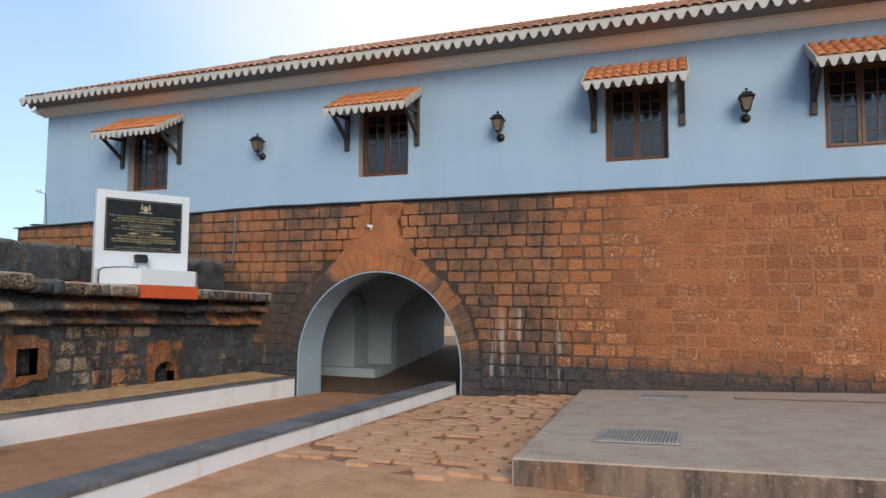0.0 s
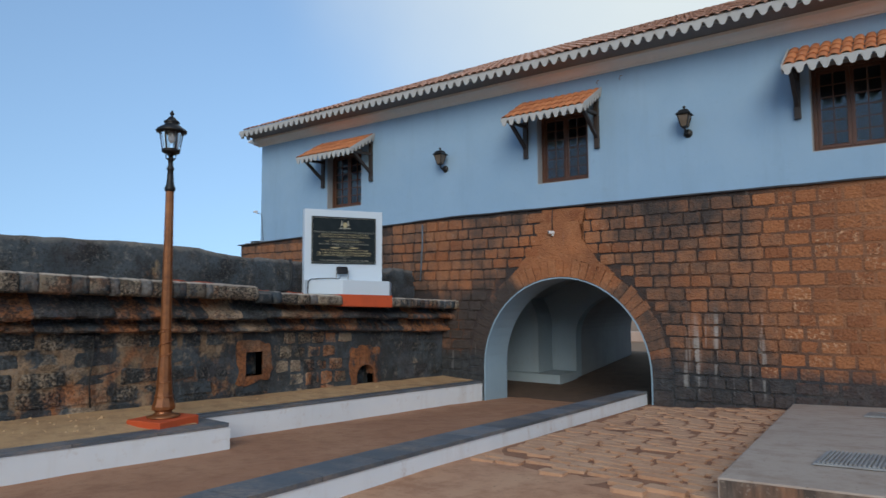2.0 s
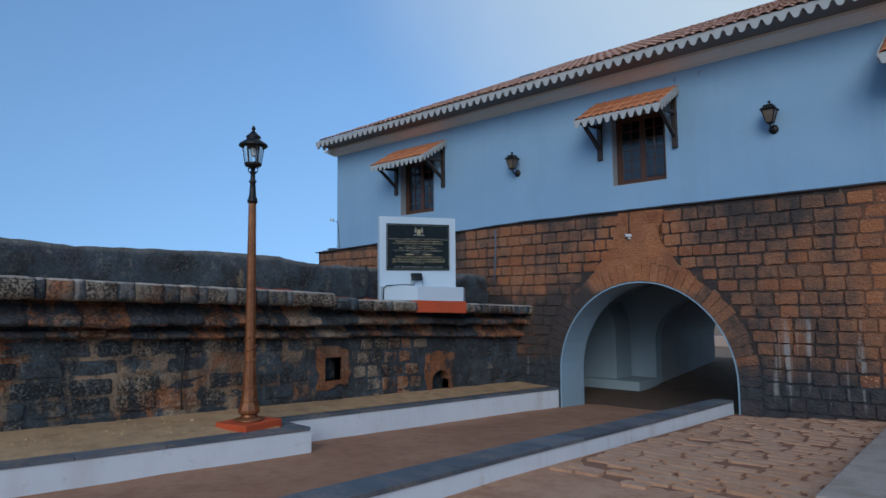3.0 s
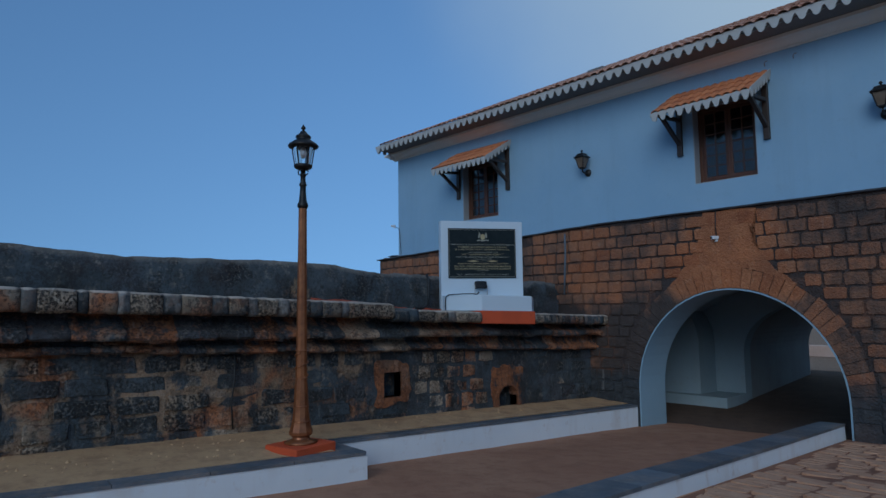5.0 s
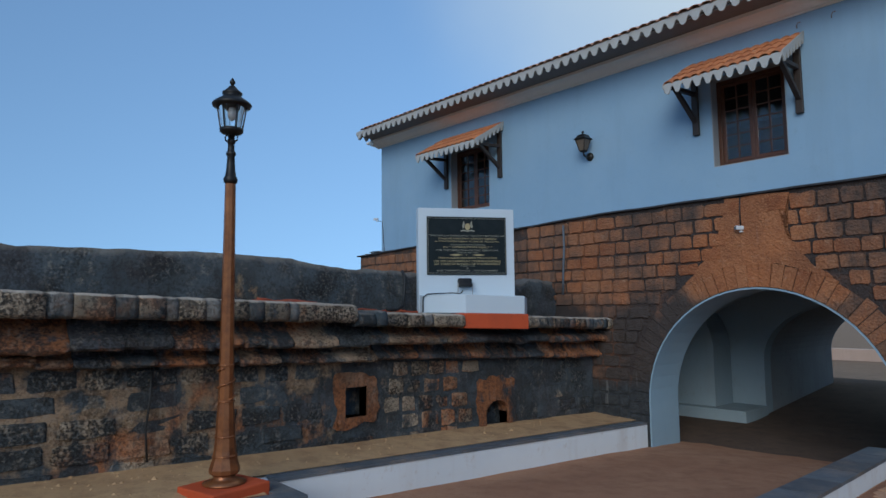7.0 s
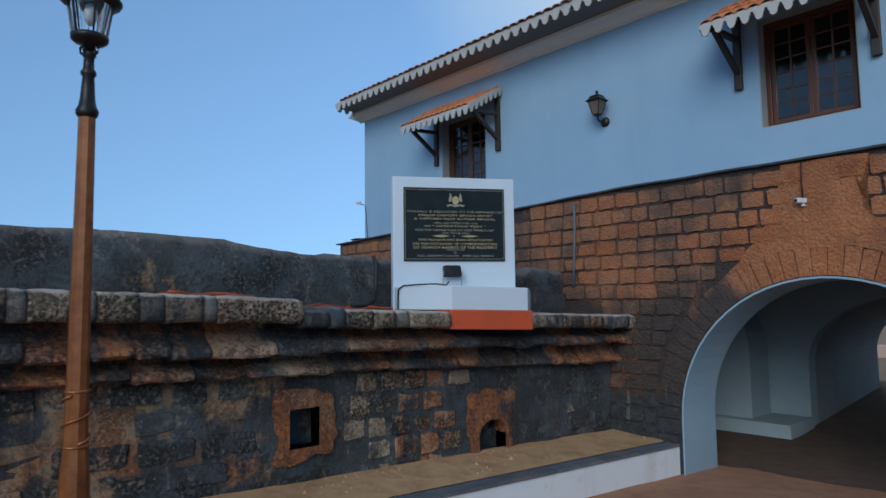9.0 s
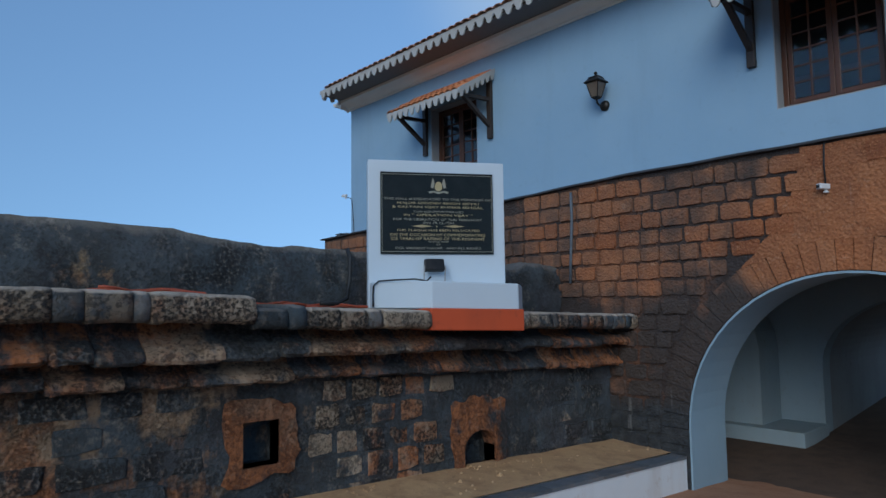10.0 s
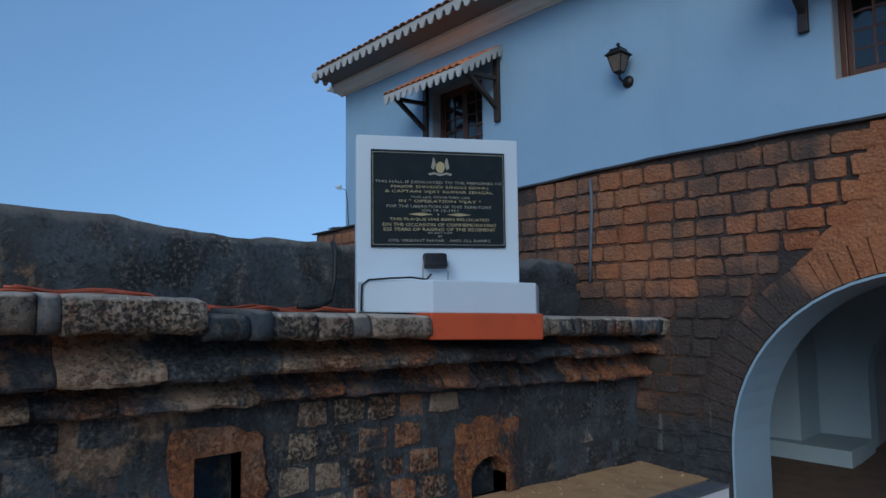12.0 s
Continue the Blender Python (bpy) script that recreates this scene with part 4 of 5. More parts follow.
# rear wall, lumpy and black, behind the parapet
BACK = [(-12.0, 2.95), (1.26, 2.69), (2.3, 2.61), (3.2, 2.62), (4.35, 2.63), (5.0, 2.605), (5.4, 2.555), (5.85, 2.49), (6.2, 2.515), (6.6, 2.50), (7.6, 2.44), (8.7, 2.37), (9.1, 2.36), (9.2, 2.46), (9.6, 2.44), (10.0, 2.38)]
bm = bmesh.new()
rows = []
for y in steps(-12, 10.0, 0.11):
    t = lerp(BACK, y) + 0.018 * noise.noise((y * 2.9, 0, 0)) + 0.012 * noise.noise((y * 8, 2, 0)) + max(0.0, min(1.0, y - 7.2)) * 0.035 * noise.noise((y * 9, 5, 0))
    ring = []
    for k in range(9):
        z = 1.6 + (t - 1.6) * k / 8
        ring.append(bm.verts.new((-8.34 + 0.035 * noise.noise((y * 2.2, z * 3.0, 5)) + 0.018 * noise.noise((y * 7, z * 7, 9)) - (0.07 if k == 8 else 0.02 * (k == 7)) + max(0.0, min(1.0, y - 7.2)) * 0.07 * noise.noise((y * 6, z * 6, 3)), y, z)))
    for k in range(4):
        ring.append(bm.verts.new((-8.52 - 0.14 * k, y, t + 0.012 - 0.010 * k + 0.012 * noise.noise((y * 5, k, 3)))))
    ring.append(bm.verts.new((-8.96, y, 0.4)))
    rows.append(ring)
for p, q in zip(rows, rows[1:]):
    for i in range(len(p) - 1):
        bm.faces.new((p[i], p[i + 1], q[i + 1], q[i]))
wall_back = structure("wall_back", bm, crusted, "thick black crusted rampart wall behind the parapet", "wall", True)
for f in wall_back.data.polygons:
    f.use_smooth = True


# ---------------------------------------------------------------- windows, awnings, lamps on the upper wall
def window(c, w):
    """A casement window of two leaves with small panes, set back in its opening."""
    win = thing("window", (c, 0.67, SILL), "brown timber casement window with small glass panes", "window", "gatehouse windows", FACADE)
    h, d = HEAD - SILL, 0.17
    bm = bmesh.new()
    hw = w / 2
    t = 0.012
    for lo, hi in (((-hw, 0.003, 0), (-hw + t, 0.37, h)), ((hw - t, 0.003, 0), (hw, 0.37, h)), ((-hw + t, 0.003, h - t), (hw - t, 0.37, h)), ((-hw + t, 0.003, 0), (hw - t, 0.37, t))):
        box(bm, lo, hi)
    part("reveal", bm, grey_plaster, win, "grey reveal")
    e = 0.055
    bm = bmesh.new()
    for lo, hi in (((-hw + t, d, t), (-hw + t + e, d + 0.09, h - t)), ((hw - t - e, d, t), (hw - t, d + 0.09, h - t)), ((-hw + t + e, d, h - t - e), (hw - t - e, d + 0.09, h - t)), ((-hw + t + e, d, t), (hw - t - e, d + 0.09, t + e))):
        box(bm, lo, hi, 0.006)
    part("window_frame", bm, brown_wood, win)
    x0 = -hw + t + e + 0.004
    leaf_w = (2 * (hw - t - e) - 0.012) / 2
    for k in range(2):
        a = x0 + k * (leaf_w + 0.004)
        b = a + leaf_w
        lo_z, hi_z = t + e + 0.004, h - t - e - 0.004
        st = 0.05
        bm = bmesh.new()
        y0, y1 = d + 0.012, d + 0.055
        for lo, hi in (((a, y0, lo_z), (a + st, y1, hi_z)), ((b - st, y0, lo_z), (b, y1, hi_z)), ((a + st, y0, hi_z - st), (b - st, y1, hi_z)), ((a + st, y0, lo_z), (b - st, y1, lo_z + st))):
            box(bm, lo, hi, 0.004)
        leaf = part("leaf", bm, brown_wood, win)
        pa, pb, pz, ph = a + st, b - st, lo_z + st, hi_z - st
        cols, rws, bar = 2, 6, 0.018
        for r in range(1, rws):
            z = pz + (ph - pz) * r / rws
            part("glazing_bar", boxed((pa, y0 + 0.006, z - bar / 2), (pb, y1 - 0.006, z + bar / 2)), brown_wood, leaf)
        xm = (pa + pb) / 2
        part("glazing_bar", boxed((xm - bar / 2, y0 + 0.003, pz), (xm + bar / 2, y1 - 0.003, ph)), brown_wood, leaf)
        for r in range(rws):
            for q in range(cols):
                za, zb = pz + (ph - pz) * r / rws + bar / 2, pz + (ph - pz) * (r + 1) / rws - bar / 2
                xa, xb = (pa, xm - bar / 2) if q == 0 else (xm + bar / 2, pb)
                part("pane", boxed((xa, y0 + 0.018, za), (xb, y0 + 0.023, zb)), pane_glass, leaf)
    return win


for c, w in WINDOWS:
    window(c, w)

AW_TILE = tile_shape("tile", 0.132, 0.34, terracotta)


def awning(c, width):
    """A small tiled canopy with fretted valances on two strut brackets."""
    aw = thing("awning", (c, 0.67, 4.5), "terracotta tiled window awning with white fretted valance and dark brackets", "awning", "window awnings", FACADE)
    hw = width / 2
    z_wall, z_edge, out = 1.09, 0.62, -0.78
    slope = math.atan2(z_wall - z_edge, -out)
    bm = bmesh.new()
    prism(bm, [(-0.004, z_wall - 0.035), (out, z_edge - 0.035), (out, z_edge), (-0.004, z_wall)], lambda a, b, d: (-hw + d, a, b), width)
    part("deck", bm, soffit_wood, aw, "dark boarded underside")
    n = round(width / 0.135)
    for r in range(3):
        for i in range(n):
            ob = new("tile", AW_TILE)
            ob.parent = aw
            run = -0.02 + r * 0.29
            p = Vector((-hw + width * (i + 0.5) / n, out + run * math.cos(slope), z_edge + 0.008 + run * math.sin(slope)))
            ob.matrix_basis = Matrix.Translation(p * S) @ Matrix.Rotation(slope, 4, "X")
    bm = prism(bmesh.new(), scallop(width + 0.04, 0.15, 0.02, 0.085, 0.05), lambda a, b, d: (-hw - 0.02 + a, out - 0.022 + d, z_edge + b), 0.02)
    part("valance", bm, trim_white, aw, "white fretted valance")
    run = math.hypot(out, z_wall - z_edge)
    for sgn in (-1, 1):
        outl = scallop(run, 0.13, 0.04, 0.075, 0.05)
        ct, stn = math.cos(slope), math.sin(slope)
        bm = prism(bmesh.new(), outl, lambda a, b, d: (sgn * (hw + 0.002) + sgn * d, out + a * ct, z_edge + a * stn + b), 0.02)
        part("side_valance", bm, trim_white, aw, "white fretted side board")
    for sgn in (-1, 1):
        x = sgn * (hw - 0.075)
        bm = bmesh.new()
        box(bm, (x - 0.045, -0.062, 0.02), (x + 0.045, -0.004, 0.93), 0.006)
        part("wall_post", bm, dark_wood, aw, "dark timber bracket post")
        bm = beam(bmesh.new(), (x, -0.05, 0.22), (x, out + 0.16, z_edge - 0.02), 0.055, 0.06, (1, 0, 0))
        part("strut", bm, dark_wood, aw)
        part("arm", beam(bmesh.new(), (x, -0.062, z_edge + 0.02), (x, out + 0.10, z_edge - 0.02), 0.055, 0.06, (1, 0, 0)), dark_wood, aw)
    return aw


for c, w in ((-10.86, 1.70), (-5.39, 1.58), (-0.83, 1.52), (2.38, 1.55)):
    awning(c, w)


def wall_lamp(u):
    """A four-sided lantern carried on a short scrolled arm."""
    lamp = thing("wall_lamp", (u, 0.67, 4.49), "black iron wall lantern with amber glass", "wall lamp", "gatehouse wall lamps", FACADE)
    bm = bmesh.new()
    lathe(bm, [(0.066, -0.012), (0.074, -0.002), (0.062, 0.022), (0.028, 0.040)], (0, 0, 0), 14)
    bmesh.ops.rotate(bm, verts=bm.verts, matrix=Matrix.Rotation(radians(90), 3, "X"))
    bmesh.ops.translate(bm, verts=bm.verts, vec=(0, -0.014, 0.06))
    part("wall_plate", bm, iron_black, lamp, smooth=True)
    pts = [(0, -0.03, 0.06), (0, -0.08, 0.045), (0, -0.14, 0.045), (0, -0.185, 0.065), (0, -0.20, 0.12)]
    part("arm", tube(bmesh.new(), pts, 0.014, 8), iron_black, lamp, smooth=True)
    c = (0, -0.20, 0)
    bm = lathe(bmesh.new(), [(0.035, 0.11), (0.062, 0.125), (0.066, 0.14), (0.03, 0.142)], c, 4, math.pi / 4)
    part("lantern_base", bm, iron_black, lamp)
    for k in range(4):
        a = math.pi / 4 + k * math.pi / 2
        ca, sa = math.cos(a), math.sin(a)
        part("lantern_bar", beam(bmesh.new(), (0.066 * ca, -0.20 + 0.066 * sa, 0.135), (0.128 * ca, -0.20 + 0.128 * sa, 0.325), 0.012, 0.012), iron_black, lamp)
        b = a + math.pi / 2
        bm = bmesh.new()
        q = [(0.060 * ca, -0.20 + 0.060 * sa, 0.142), (0.060 * math.cos(b), -0.20 + 0.060 * math.sin(b), 0.142), (0.122 * math.cos(b), -0.20 + 0.122 * math.sin(b), 0.322), (0.122 * ca, -0.20 + 0.122 * sa, 0.322)]
        ins = Vector((0, -0.20, 0.23))
        o = [bm.verts.new(p) for p in q]
        i2 = [bm.verts.new(Vector(p) + (ins - Vector(p)).normalized() * 0.006) for p in q]
        bm.faces.new(o)
        bm.faces.new(i2[::-1])
        for i in range(4):
            j = (i + 1) % 4
            bm.faces.new((o[i], o[j], i2[j], i2[i]))
        part("glass_pane", bm, lantern_amber, lamp, "amber glass pane")
    bm = lathe(bmesh.new(), [(0.16, 0.325), (0.165, 0.335), (0.11, 0.375), (0.095, 0.405), (0.03, 0.425)], c, 4, math.pi / 4)
    part("lantern_roof", bm, iron_black, lamp)
    bm = lathe(bmesh.new(), [(0.012, 0.42), (0.012, 0.44), (0.026, 0.452), (0.022, 0.468), (0.006, 0.482)], c, 10)
    part("finial", bm, iron_black, lamp, smooth=True)
    return lamp


for u in (-8.01, -3.11, 0.76):
    wall_lamp(u)


def security_camera(at, label, m, facing):
    cam_box = thing("security_camera", at, label, "security camera", "security cameras", m)
    part("mount", lathe(bmesh.new(), [(0.025, 0), (0.025, 0.012), (0.012, 0.02), (0.012, 0.05)], (0, 0, 0.0), 10), white_plastic, cam_box)
    shell = part("housing", boxed((-0.026, -0.09, 0.03), (0.026, 0.03, 0.082), 0.010, Matrix.Rotation(radians(facing), 4, "Z")), white_plastic, cam_box)
    part("lens", boxed((-0.016, -0.097, 0.040), (0.016, -0.088, 0.072), 0.003, Matrix.Rotation(radians(facing), 4, "Z")), black_rubber, shell, "dark lens")
    return cam_box


security_camera((-5.25, -0.02, 2.94), "small white security camera on the stone wall above the arch", FACADE, -25)
security_camera((-14.06, 0.60, 4.09), "small security camera on the corner of the blue wall", FACADE, -75)


def cable(name, pts, r, mat, label, m=None):
    bm = tube(bmesh.new(), pts, r, 6)
    ob = new(name, link_mesh(name, bm, mat, True))
    if m is not None:
        ob.matrix_world = m
    return tagged(ob, label, "cable")


cable("cable", [(-5.25, -0.018, 3.02), (-5.255, -0.02, 3.2), (-5.245, -0.02, 3.38), (-5.25, 0.03, 3.45)], 0.008, black_rubber, "thin dark conduit running up to the ledge", FACADE)
cable("pipe", [(-8.10, -0.02, 3.33), (-8.09, -0.025, 3.0), (-8.12, -0.02, 2.6), (-8.14, -0.025, 2.2)], 0.018, pipe_grey, "grey drain pipe fixed to the stone wall", FACADE)
cable("cable", [(-14.06, 0.60, 4.10), (-14.0, 0.63, 4.10), (-13.94, 0.655, 4.07), (-13.90, 0.655, 3.9), (-13.88, 0.66, 3.6), (-13.85, 0.655, 3.38), (-13.8, 0.655, 3.25)], 0.007, black_rubber, "thin dark cable hanging from the corner camera", FACADE)
for k, (dy, dx) in enumerate(((0.0, 0.0), (0.05, 0.04), (0.12, -0.03))):
    pts = []
    for i in range(26):
        y = 4.35 + dy + i * 0.1
        pts.append((-7.98 + dx + 0.10 * math.sin(i * 0.45 + k * 1.7) - 0.004 * i, y, cap_top(y) + 0.012 + 0.012 * math.sin(i * 1.3 + k) + 0.012 * k))
    cable("cable", pts, 0.010, orange_rubber, "orange power cable lying loose on the parapet top")
pts = [(-8.05, 6.2, 1.99), (-8.12, 6.4, 1.985), (-8.2, 6.55, 2.03), (-8.26, 6.62, 2.2), (-8.28, 6.64, 2.42), (-8.36, 6.66, 2.5)]
cable("cable", pts, 0.022, black_rubber, "thick black cable curling up the rampart")
cable("cable", [(-7.585, 3.28, 1.50), (-7.575, 3.27, 1.2), (-7.58, 3.24, 0.95), (-7.575, 3.26, 0.66)], 0.010, black_rubber, "black cable hanging down the parapet wall")

for u in (-4.66, -4.24):
    cable("hook", [(u, 0.668, 5.69), (u + 0.005, 0.63, 5.71), (u + 0.03, 0.62, 5.74), (u + 0.06, 0.63, 5.745)], 0.006, rod_rust, "small bent iron hook in the blue wall", FACADE)

rnd = random.Random(3)
for i in range(5):
    u = -13.86 + 0.11 * i
    bm = boxed((-0.11, -0.08, -0.008), (0.11, 0.08, 0.008), 0.003, pose(0, 0, 0, rnd.uniform(-8, 8), rnd.uniform(-10, 10), rnd.uniform(0, 90)))
    ob = new("slate_piece", link_mesh("slate_piece", bm, slate))
    ob.matrix_world = FACADE @ Matrix.Translation(Vector((u, 0.25 + rnd.uniform(-0.1, 0.1), lerp(LEDGE, u) + 0.060 + 0.022 * (i % 3))) * S)
    tagged(ob, "loose dark slate piece lying on the ledge", "slate", "loose slates on the ledge")

# ---------------------------------------------------------------- memorial board on the parapet
U2 = Vector((0.476, 0.879, 0))  # along the board
N2 = Vector((0.879, -0.476, 0))  # out of its face
BOARD = Matrix(((U2.x, -N2.x, 0, -8.003 * S), (U2.y, -N2.y, 0, 6.660 * S), (0, 0, 1, 1.93 * S), (0, 0, 0, 1)))
sign = new("memorial_plaque")
sign.matrix_world = BOARD
tagged(sign, "white masonry memorial board with a black granite plaque and gold lettering", "memorial")
part("board", boxed((0, 0.0, 0.0), (1.31, 0.16, 1.39), 0.008), white_board, sign, "white painted board")
plaque = part("plaque_panel", boxed((0.112, -0.022, 0.505), (1.193, 0.002, 1.275), 0.005), granite, sign, "black granite plaque")
bm = bmesh.new()
for lo, hi in (((0.124, -0.0255, 0.525), (1.181, -0.0225, 0.529)), ((0.124, -0.0255, 1.251), (1.181, -0.0225, 1.255)), ((0.124, -0.0255, 0.529), (0.128, -0.0225, 1.251)), ((1.177, -0.0255, 0.529), (1.181, -0.0225, 1.251))):
    box(bm, lo, hi)
part("border_line", bm, pale_gold, plaque, "thin gilded border")


def lettering(text, mid, width, height, mat):
    """One line of raised letters on the plaque."""
    cu = bpy.data.curves.new("lettering", "FONT")
    cu.body, cu.align_x, cu.align_y, cu.size, cu.extrude = text, "CENTER", "CENTER", 1.0, 0.02
    cu.resolution_u = 2
    tmp = bpy.data.objects.new("lettering", cu)
    scene.collection.objects.link(tmp)
    bpy.context.view_layer.update()
    me = bpy.data.meshes.new_from_object(tmp.evaluated_get(bpy.context.evaluated_depsgraph_get()))
    bpy.data.objects.remove(tmp)
    co = np.empty(len(me.vertices) * 3)
    me.vertices.foreach_get("co", co)
    co = co.reshape(-1, 3)
    lo, hi = co.min(axis=0), co.max(axis=0)
    fx, fy = width / (hi[0] - lo[0]), height / (hi[1] - lo[1])
    out = np.stack([(co[:, 0] - (lo[0] + hi[0]) / 2) * fx + mid[0], -0.0235 - (co[:, 2] - lo[2]) * 0.06, (co[:, 1] - (lo[1] + hi[1]) / 2) * fy + mid[1]], axis=1) * S
    me.vertices.foreach_set("co", out.ravel())
    me.materials.clear()
    me.materials.append(mat)
    ob = new("lettering", me)
    ob.parent = plaque
    tagged(ob, kind="stuff")
    return ob


def at_px(x, y):
    return 0.112 + (x - 170) / 520 * 1.081, 1.275 - (y - 70) / 395 * 0.77


LINES = [
    ("THIS HALL IS DEDICATED TO THE MEMORIES OF", 200, 185, 678, 11, pale_gold),
    ("MAJOR SHIVDEV SINGH SIDHU", 221, 245, 622, 14, gold),
    ("& CAPTAIN VIJAY KUMAR SEHGAL", 240, 222, 642, 14, gold),
    ("WHO LAID DOWN THEIR LIVES", 261, 320, 548, 9, pale_gold),
    ("IN \" OPERATION VIJAY \"", 279, 275, 592, 15, gold),
    ("FOR THE LIBERATION OF THIS TERRITORY", 299, 228, 635, 11, pale_gold),
    ("ON 19-12-1961", 315, 362, 502, 11, pale_gold),
    ("THIS PLAQUE HAS BEEN RELOCATED", 352, 240, 625, 13, gold),
    ("ON THE OCCASION OF COMMEMORATING", 373, 212, 650, 13, gold),
    ("225 YEARS OF RAISING OF THE REGIMENT", 392, 215, 648, 13, gold),
    ("IN JAN 2009", 407, 385, 478, 9, pale_gold),
    ("BY", 420, 424, 440, 8, pale_gold),
    ("COL VIKRANT NAYAR   AND ALL RANKS", 437, 235, 628, 11, pale_gold),
]
for text, y, x0, x1, h, mat in LINES:
    lettering(text, at_px((x0 + x1) / 2, y), (x1 - x0) / 520 * 1.081, h / 395 * 0.77, mat)
for x0, x1 in ((310, 405), (460, 552)):
    a, z = at_px(x0, 331)
    b = at_px(x1, 331)[0]
    bm = prism(bmesh.new(), [(a, z), ((a + b) / 2, z + 0.013), (b, z), ((a + b) / 2, z - 0.013)], lambda p, q, d: (p, -0.026 + d, q), 0.004)
    part("ornament", bm, gold, plaque, "gilded lozenge")
part("ornament", prism(bmesh.new(), [(at_px(425, 331)[0] + 0.008 * math.cos(k), at_px(425, 331)[1] + 0.008 * math.sin(k)) for k in (0, 1.57, 3.14, 4.71)], lambda p, q, d: (p, -0.026 + d, q), 0.004), gold, plaque)
# crest: a round shield between two flags over a ribbon
cx, cz = at_px(434, 138)
part("crest", prism(bmesh.new(), [(cx + 0.036 * math.cos(k * 0.5236), cz + 0.046 * math.sin(k * 0.5236)) for k in range(12)], lambda p, q, d: (p, -0.030 + d, q), 0.008), gold, plaque, "gilded round crest")
for sg in (-1, 1):
    bm = prism(bmesh.new(), [(cx + sg * 0.048, cz + 0.072), (cx + sg * 0.056, cz + 0.078), (cx + sg * 0.074, cz - 0.005), (cx + sg * 0.052, cz - 0.02), (cx + sg * 0.036, cz + 0.03)], lambda p, q, d: (p, -0.028 + d, q), 0.006)
    part("crest", bm, pale_gold, plaque, "gilded flag")
    part("crest", prism(bmesh.new(), [(cx, cz - 0.052), (cx + sg * 0.05, cz - 0.04), (cx + sg * 0.098, cz - 0.05), (cx + sg * 0.085, cz - 0.066), (cx + sg * 0.05, cz - 0.055), (cx, cz - 0.07)], lambda p, q, d: (p, -0.028 + d, q), 0.006), pale_gold, plaque, "gilded ribbon")

# its splayed white plinth, and the red band on the coping below
bm = bmesh.new()
foot = [(-7.04, 7.63), (-7.29, 6.83), (-7.86, 6.62), (-8.02, 6.68), (-7.6, 7.98), (-7.37, 8.03)]
prism(bm, foot, lambda a, b, d: (a, b, (2.165 - 0.03 * (b - 6.9)) - d), 0.235)
bmesh.ops.bevel(bm, geom=list(bm.edges), offset=0.012, segments=2, affect="EDGES", profile=0.5)
ob = part("plinth", bm, white_board, sign, "splayed white painted plinth")
ob.matrix_parent_inverse = BOARD.inverted()
bm = bmesh.new()
prism(bm, [(6.80, cap_low(6.80) - 0.01), (7.67, cap_low(7.67) - 0.01), (7.67, 1.915), (6.80, 1.935)], lambda a, b, d: (-7.55 + d, a, b), 0.345 - 0.02)
for v in bm.verts:
    if v.co.x > -7.4:
        v.co.x = -7.265 + (v.co.y - 6.80) * 0.29
    v.co.z += 0.006 * noise.noise((v.co.y * 8, v.co.z * 8, 0))
bmesh.ops.bevel(bm, geom=list(bm.edges), offset=0.01, segments=2, affect="EDGES", profile=0.5)
ob = new("painted_coping_block", link_mesh("painted_coping_block", bm, red_paint))
tagged(ob, "red painted coping block under the white plinth", "coping block")

flood = thing("floodlight", tuple((BOARD @ Vector((0.60 * S, -0.12 * S, 0.26 * S))) / S), "small dark floodlight on a bracket below the plaque", "floodlight")
flood.matrix_world = BOARD @ Matrix.Translation(Vector((0.60, -0.12, 0.30)) * S)
housing = part("housing", boxed((-0.092, -0.035, 0.045), (0.092, 0.03, 0.155), 0.01, Matrix.Rotation(radians(-22), 4, "X")), iron_black, flood)
part("glass", boxed((-0.07, -0.03, 0.152), (0.07, 0.026, 0.158), 0.002, Matrix.Rotation(radians(-22), 4, "X")), lamp_glass, housing)
for sg in (-1, 1):
    part("bracket", beam(bmesh.new(), (sg * 0.098, 0.03, -0.075), (sg * 0.098, 0.0, 0.09), 0.008, 0.02), grate_metal, flood)
cable("cable", [tuple((BOARD @ (Vector(p) * S)) / S) for p in ((0.56, -0.13, 0.29), (0.52, -0.16, 0.25))] + [(-7.44, 6.765, 2.186), (-7.60, 6.70, 2.184), (-7.79, 6.632, 2.178), (-7.838, 6.606, 2.14), (-7.842, 6.603, 2.03), (-7.842, 6.603, 1.95)], 0.008, black_rubber, "thin black cable looping over the white plinth")


# ---------------------------------------------------------------- street lamp on its red block
lamp = thing("street_lamp", (-6.53, 3.55, 0.545), "tall bronze painted cast iron street lamp on a red block", "street lamp")
part("block", boxed((-0.235, -0.265, -0.035), (0.235, 0.265, 0.082), 0.012, Matrix.Rotation(radians(14), 4, "Z")), red_paint, lamp, "red painted concrete block")
part("foot_plate", lathe(bmesh.new(), [(0.165, 0.085), (0.168, 0.097), (0.11, 0.115), (0.085, 0.135), (0.09, 0.15)], seg=20), copper_paint, lamp, smooth=True)
part("base", lathe(bmesh.new(), [(0.09, 0.15), (0.118, 0.17), (0.12, 0.20), (0.098, 0.27), (0.086, 0.34), (0.079, 0.42), (0.074, 0.50), (0.069, 0.62)], seg=10), copper_paint, lamp)
post = part("post", lathe(bmesh.new(), [(0.068, 0.62), (0.060, 0.72), (0.056, 1.05), (0.048, 1.9), (0.043, 2.50)], seg=10), copper_paint, lamp)
